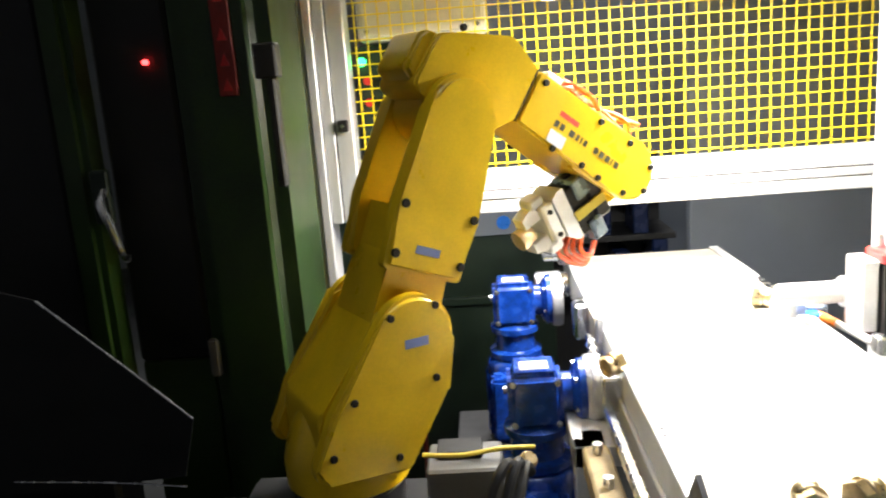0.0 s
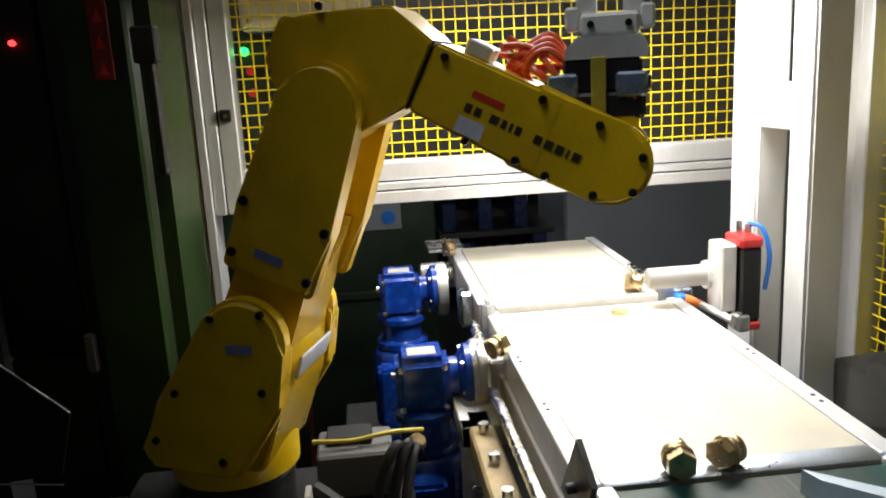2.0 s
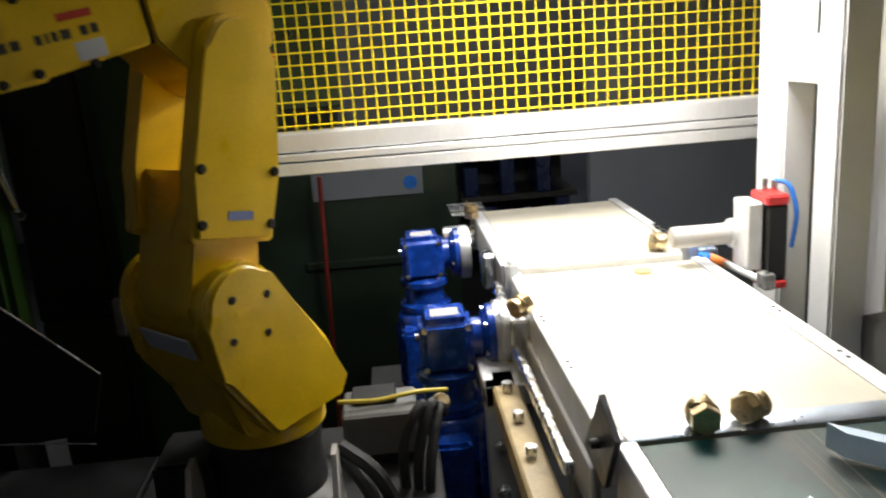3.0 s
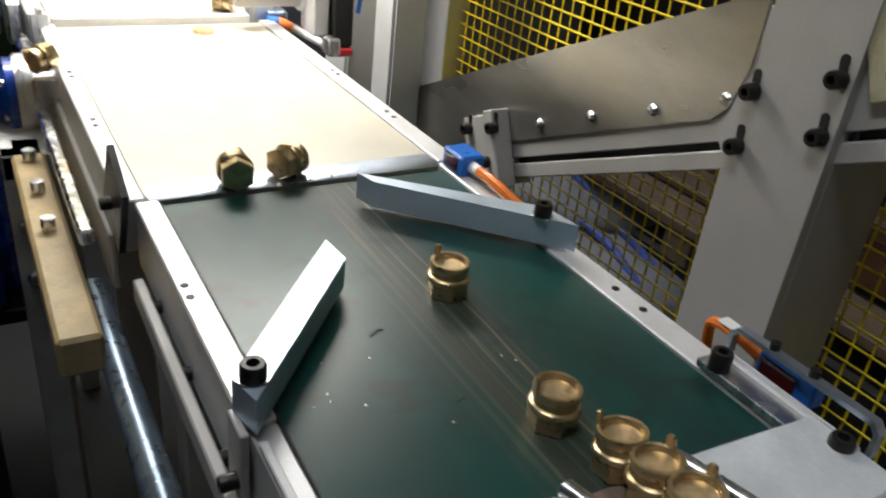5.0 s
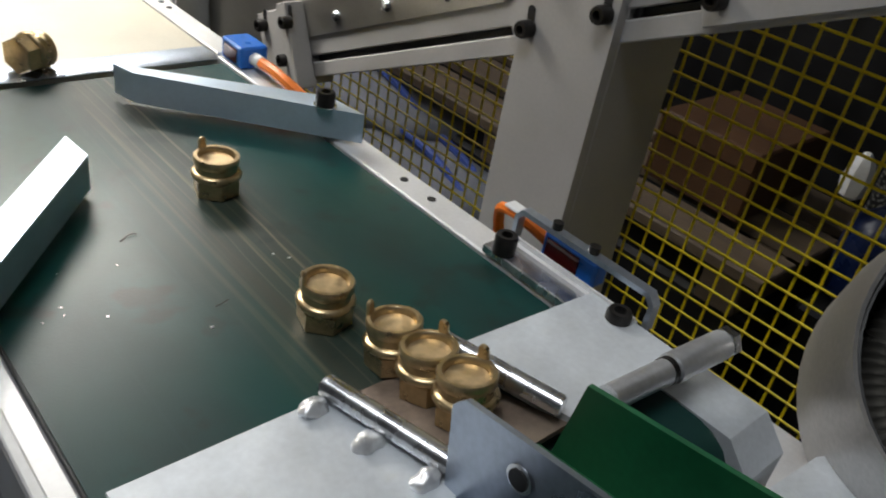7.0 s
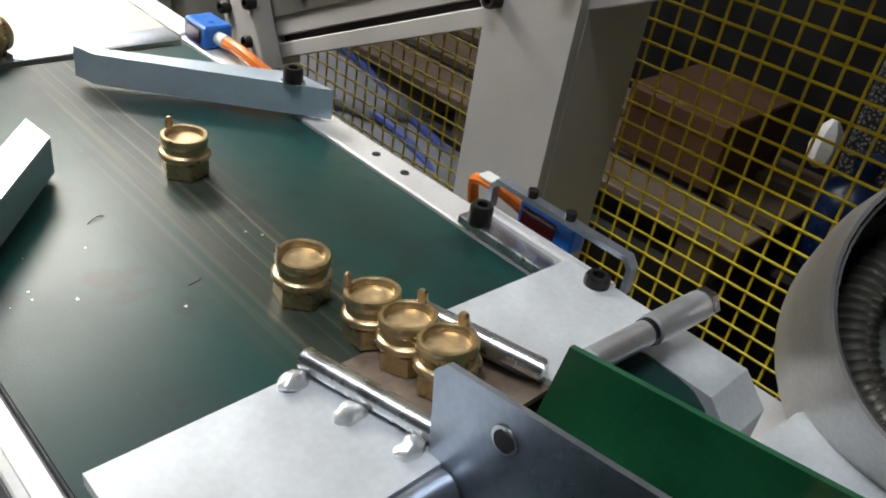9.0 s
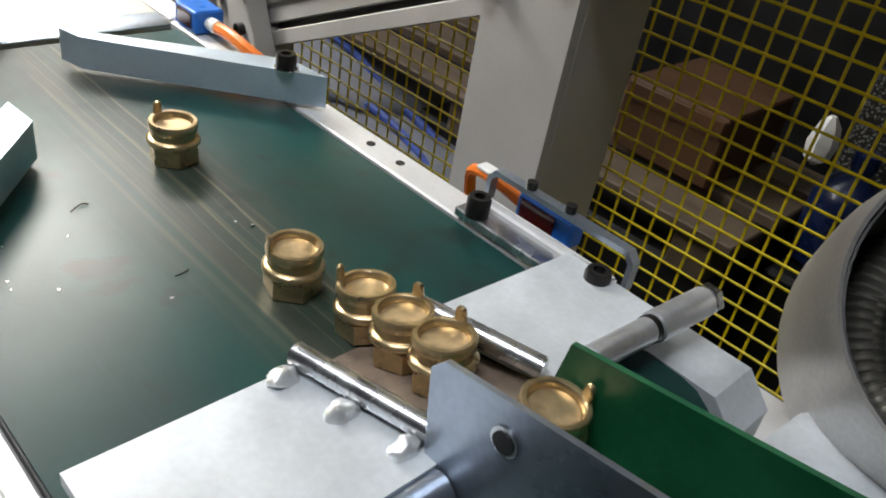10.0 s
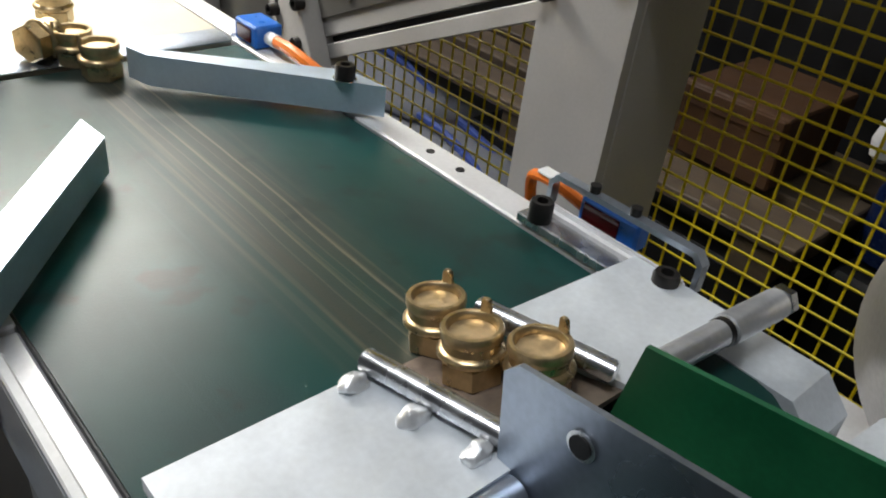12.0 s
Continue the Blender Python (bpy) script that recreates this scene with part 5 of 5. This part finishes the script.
part("jaw_body", box(-0.032, 0.032, -0.026, 0.026, 0.136, 0.160, 0.004), WHITE_PLASTIC, grip, local=True)
for s in (-1, 1):
    part("finger", prism([(s * 0.014, 0.160), (s * 0.036, 0.160), (s * 0.036, 0.172), (s * 0.030, 0.190), (s * 0.014, 0.190)], "y", -0.013, 0.013, 0.002), WHITE_PLASTIC, grip, local=True)
    part("knuckle", box(s * 0.040 - 0.008, s * 0.040 + 0.008, -0.016, 0.016, 0.142, 0.168, 0.003), WHITE_PLASTIC, grip, local=True)
    part("screw", cyl((s * 0.020, -0.026, 0.148), (s * 0.020, -0.029, 0.148), 0.004, seg=8), BOLT, grip, local=True)
part("held_piece", lathe([(0.010, 0.176), (0.014, 0.178), (0.0145, 0.186), (0.0165, 0.190), (0.0165, 0.204), (0.013, 0.205)], 24), BRASS_IN, grip, "brass piece held in the jaws", local=True)
gh = bmesh.new()
for k in range(4):
    tube([(-0.045, -0.02 + 0.013 * k, 0.108), (-0.068, -0.02 + 0.012 * k, 0.124 + 0.006 * k), (-0.092 - 0.008 * k, -0.012 + 0.01 * k, 0.108), (-0.085, 0.0, 0.082)], 0.0042, bm=gh)
part("air_hose", gh, HOSE, grip, "orange air hose loops", local=True)

# seconds, heading, lean of the upper arm, rise of the forearm, rise of the tool
JOINTS = [
    (0.0, 32, 21.2, -34, -154), (0.45, 32, 21.2, -34, -154), (0.6, 25, 21, -31, -140), (0.7, 13, 21, -29, -118), (0.8, -2, 21, -27, -75),
    (0.9, -12, 22, -27, -10), (1.0, -17, 22.5, -27, 72), (1.1, -18, 22.8, -26.7, 88), (1.3, -18.4, 22.8, -26.6, 90), (2.25, -18.4, 22.8, -26.6, 90), (2.35, -23, 22, -25, 80),
    (2.4, -28, 21, -24, 68), (2.5, -41.5, 18.5, -23.3, 42), (2.6, -58, 17, -25, 5), (2.7, -77, 11, -24, -45), (2.8, -97, 3, -20, -75), (2.9, -117, -5, -15, -82),
    (3.0, -133, -11, -10, -80), (3.1, -140, -5, -8, -78), (3.2, -145, 2, -8, -75), (3.3, -149, 6.3, -10, -75), (3.5, -158, 11, -12, -80), (3.8, -161, 14, -15, -85), (12.0, -161, 14, -15, -85),
]


def joint_at(t):
    for a, b_ in zip(JOINTS, JOINTS[1:]):
        if a[0] <= t <= b_[0]:
            f = (t - a[0]) / (b_[0] - a[0])
            return [u + (v - u) * f for u, v in zip(a[1:], b_[1:])]
    return JOINTS[-1][1:]


def robot_rows():
    rows = {"turret": [], "upper": [], "elbow": [], "wrist": []}
    times = [k / 20 for k in range(0, 80)] + [4.0, 12.0]
    for t in times:
        head, lean, rise, tool = joint_at(t)
        m0 = pose(0, 0, 0, 0, 0, head)
        m1 = m0 @ pose(A1, 0, J2H, 0, lean, 0)
        e = m0 @ Vector((A1 + A2 * math.sin(radians(lean)), 0, J2H + A2 * math.cos(radians(lean))))
        m2 = Matrix.Translation(e) @ pose(0, 0, 0, 0, 0, head) @ pose(0, 0, 0, 0, -rise, 0)
        m3 = Matrix.Translation(m2 @ Vector((D4, 0, A3))) @ pose(0, 0, 0, 0, 0, head) @ pose(0, 0, 0, 0, 90 - tool, 0)
        for key, m in zip(("turret", "upper", "elbow", "wrist"), (m0, m1, m2, m3)):
            rows[key].append((t, m))
    return rows


def motions():
    rows = robot_rows()
    for ob, key in ((turret, "turret"), (upper, "upper"), (elbow, "elbow"), (fore, "elbow"), (wrist, "wrist"), (grip, "wrist")):
        walk(ob, rows[key])
    # couplings: x, y, z, lean along the lane, turn
    tracks = [
        [(0, 0.405, 0.6240, 0.8970, 0, 14), (10.35, 0.406, 0.6200, 0.8970, 0, 14), (10.6, 0.409, 0.6890, 0.8970, 0, 14), (10.8, 0.406, 0.7500, 0.8970, 0, 18), (11, 0.403, 0.7870, 0.8970, 0, 42), (11.2, 0.395, 0.8315, 0.9005, 0, 45), (11.4, 0.399, 0.8965, 0.9005, 0, 48), (11.6, 0.402, 0.9435, 0.9005, 0, 50), (12, 0.400, 0.9615, 0.9005, 0, 52)],
        [(0, 0.390, 0.4560, 0.8970, 0, 75), (10.35, 0.391, 0.4540, 0.8970, 0, 75), (10.6, 0.395, 0.5230, 0.8970, 0, 75), (10.8, 0.393, 0.5840, 0.8970, 0, 75), (11, 0.393, 0.6280, 0.8970, 0, 75), (11.2, 0.392, 0.6800, 0.8970, 0, 76), (11.4, 0.392, 0.7400, 0.8970, 0, 78), (11.6, 0.387, 0.7980, 0.8970, 0, 80), (11.8, 0.384, 0.8390, 0.8970, 0, 80), (12, 0.382, 0.8630, 0.8970, 0, 80)],
        [(0, 0.402, 0.4015, 0.8970, -9, 28), (10.35, 0.403, 0.4005, 0.8970, -9, 28), (10.5, 0.404, 0.4140, 0.8970, 0, 28), (10.6, 0.406, 0.4560, 0.8970, 0, 32), (10.8, 0.403, 0.5170, 0.8970, 0, 36), (11, 0.404, 0.5590, 0.8970, 0, 50), (11.2, 0.404, 0.6150, 0.8970, 0, 84), (11.4, 0.403, 0.6700, 0.8970, 0, 86), (11.6, 0.395, 0.7260, 0.8970, 0, 88), (11.8, 0.391, 0.7800, 0.8970, 0, 88), (12, 0.390, 0.8240, 0.8970, 0, 88)],
        [(0, 0.402, 0.3715, 0.9006, -9, -72), (10.35, 0.402, 0.3695, 0.9009, -9, -72), (10.5, 0.402, 0.3795, 0.8994, -9, -72), (10.75, 0.403, 0.3995, 0.8970, -9, -66), (12, 0.401, 0.3955, 0.8970, -9, -66)],
        [(0, 0.401, 0.3405, 0.9055, -9, -76), (10.35, 0.402, 0.3395, 0.9057, -9, -76), (10.5, 0.399, 0.3475, 0.9044, -9, -76), (10.75, 0.399, 0.3665, 0.9014, -9, -72), (12, 0.395, 0.3615, 0.9022, -9, -72)],
        [(0, 0.389, -0.2500, 0.9984, -9, -170), (8.6, 0.389, -0.1000, 0.9747, -9, -170), (9, 0.387, 0.1555, 0.9414, -9, -170), (9.2, 0.391, 0.2005, 0.9343, -9, -165), (9.4, 0.394, 0.2255, 0.9303, -9, -160), (9.6, 0.394, 0.2375, 0.9284, -9, -150), (9.8, 0.395, 0.2525, 0.9197, -3, -135), (10, 0.402, 0.2765, 0.9160, 2, -115), (10.2, 0.403, 0.2935, 0.9133, -5, -105), (10.4, 0.401, 0.3055, 0.9111, -9, -100), (10.5, 0.402, 0.3145, 0.9096, -9, -98), (10.75, 0.413, 0.3325, 0.9068, -9, -95), (12, 0.410, 0.3295, 0.9073, -9, -95)],
    ]
    # what lies on the green belt goes with it
    walk(debris, [(t, pose(0.30, 0.54 + d, 0.897)) for t, d in ((0, 0), (10.38, 0), (10.6, 0.058), (10.8, 0.116), (11.0, 0.168), (11.2, 0.217), (11.4, 0.276), (11.6, 0.333), (11.8, 0.386), (12.0, 0.43))])
    for ob, rows_ in zip(moving, tracks):
        walk(ob, [(t, pose(x, y, z) @ pose(0, 0, 0, lean, 0, 0) @ pose(0, 0, 0, 0, 0, turn_)) for t, x, y, z, lean, turn_ in rows_])


lying_one = coupling((0, 0, 0, 0, 0, 0), n_first)
lying_one.matrix_basis = pose(0.300, 0.848, 0.9172, 0, 0, -7) @ pose(0, 0, 0, -90, 0, 0) @ pose(0, 0, 0, 0, 0, 210)
lying_two = coupling((0, 0, 0, 0, 0, 0), n_first)
lying_two.matrix_basis = pose(0.345, 0.866, 0.9172, 0, 0, -62) @ pose(0, 0, 0, -90, 0, 0) @ pose(0, 0, 0, 0, 0, 30)
motions()
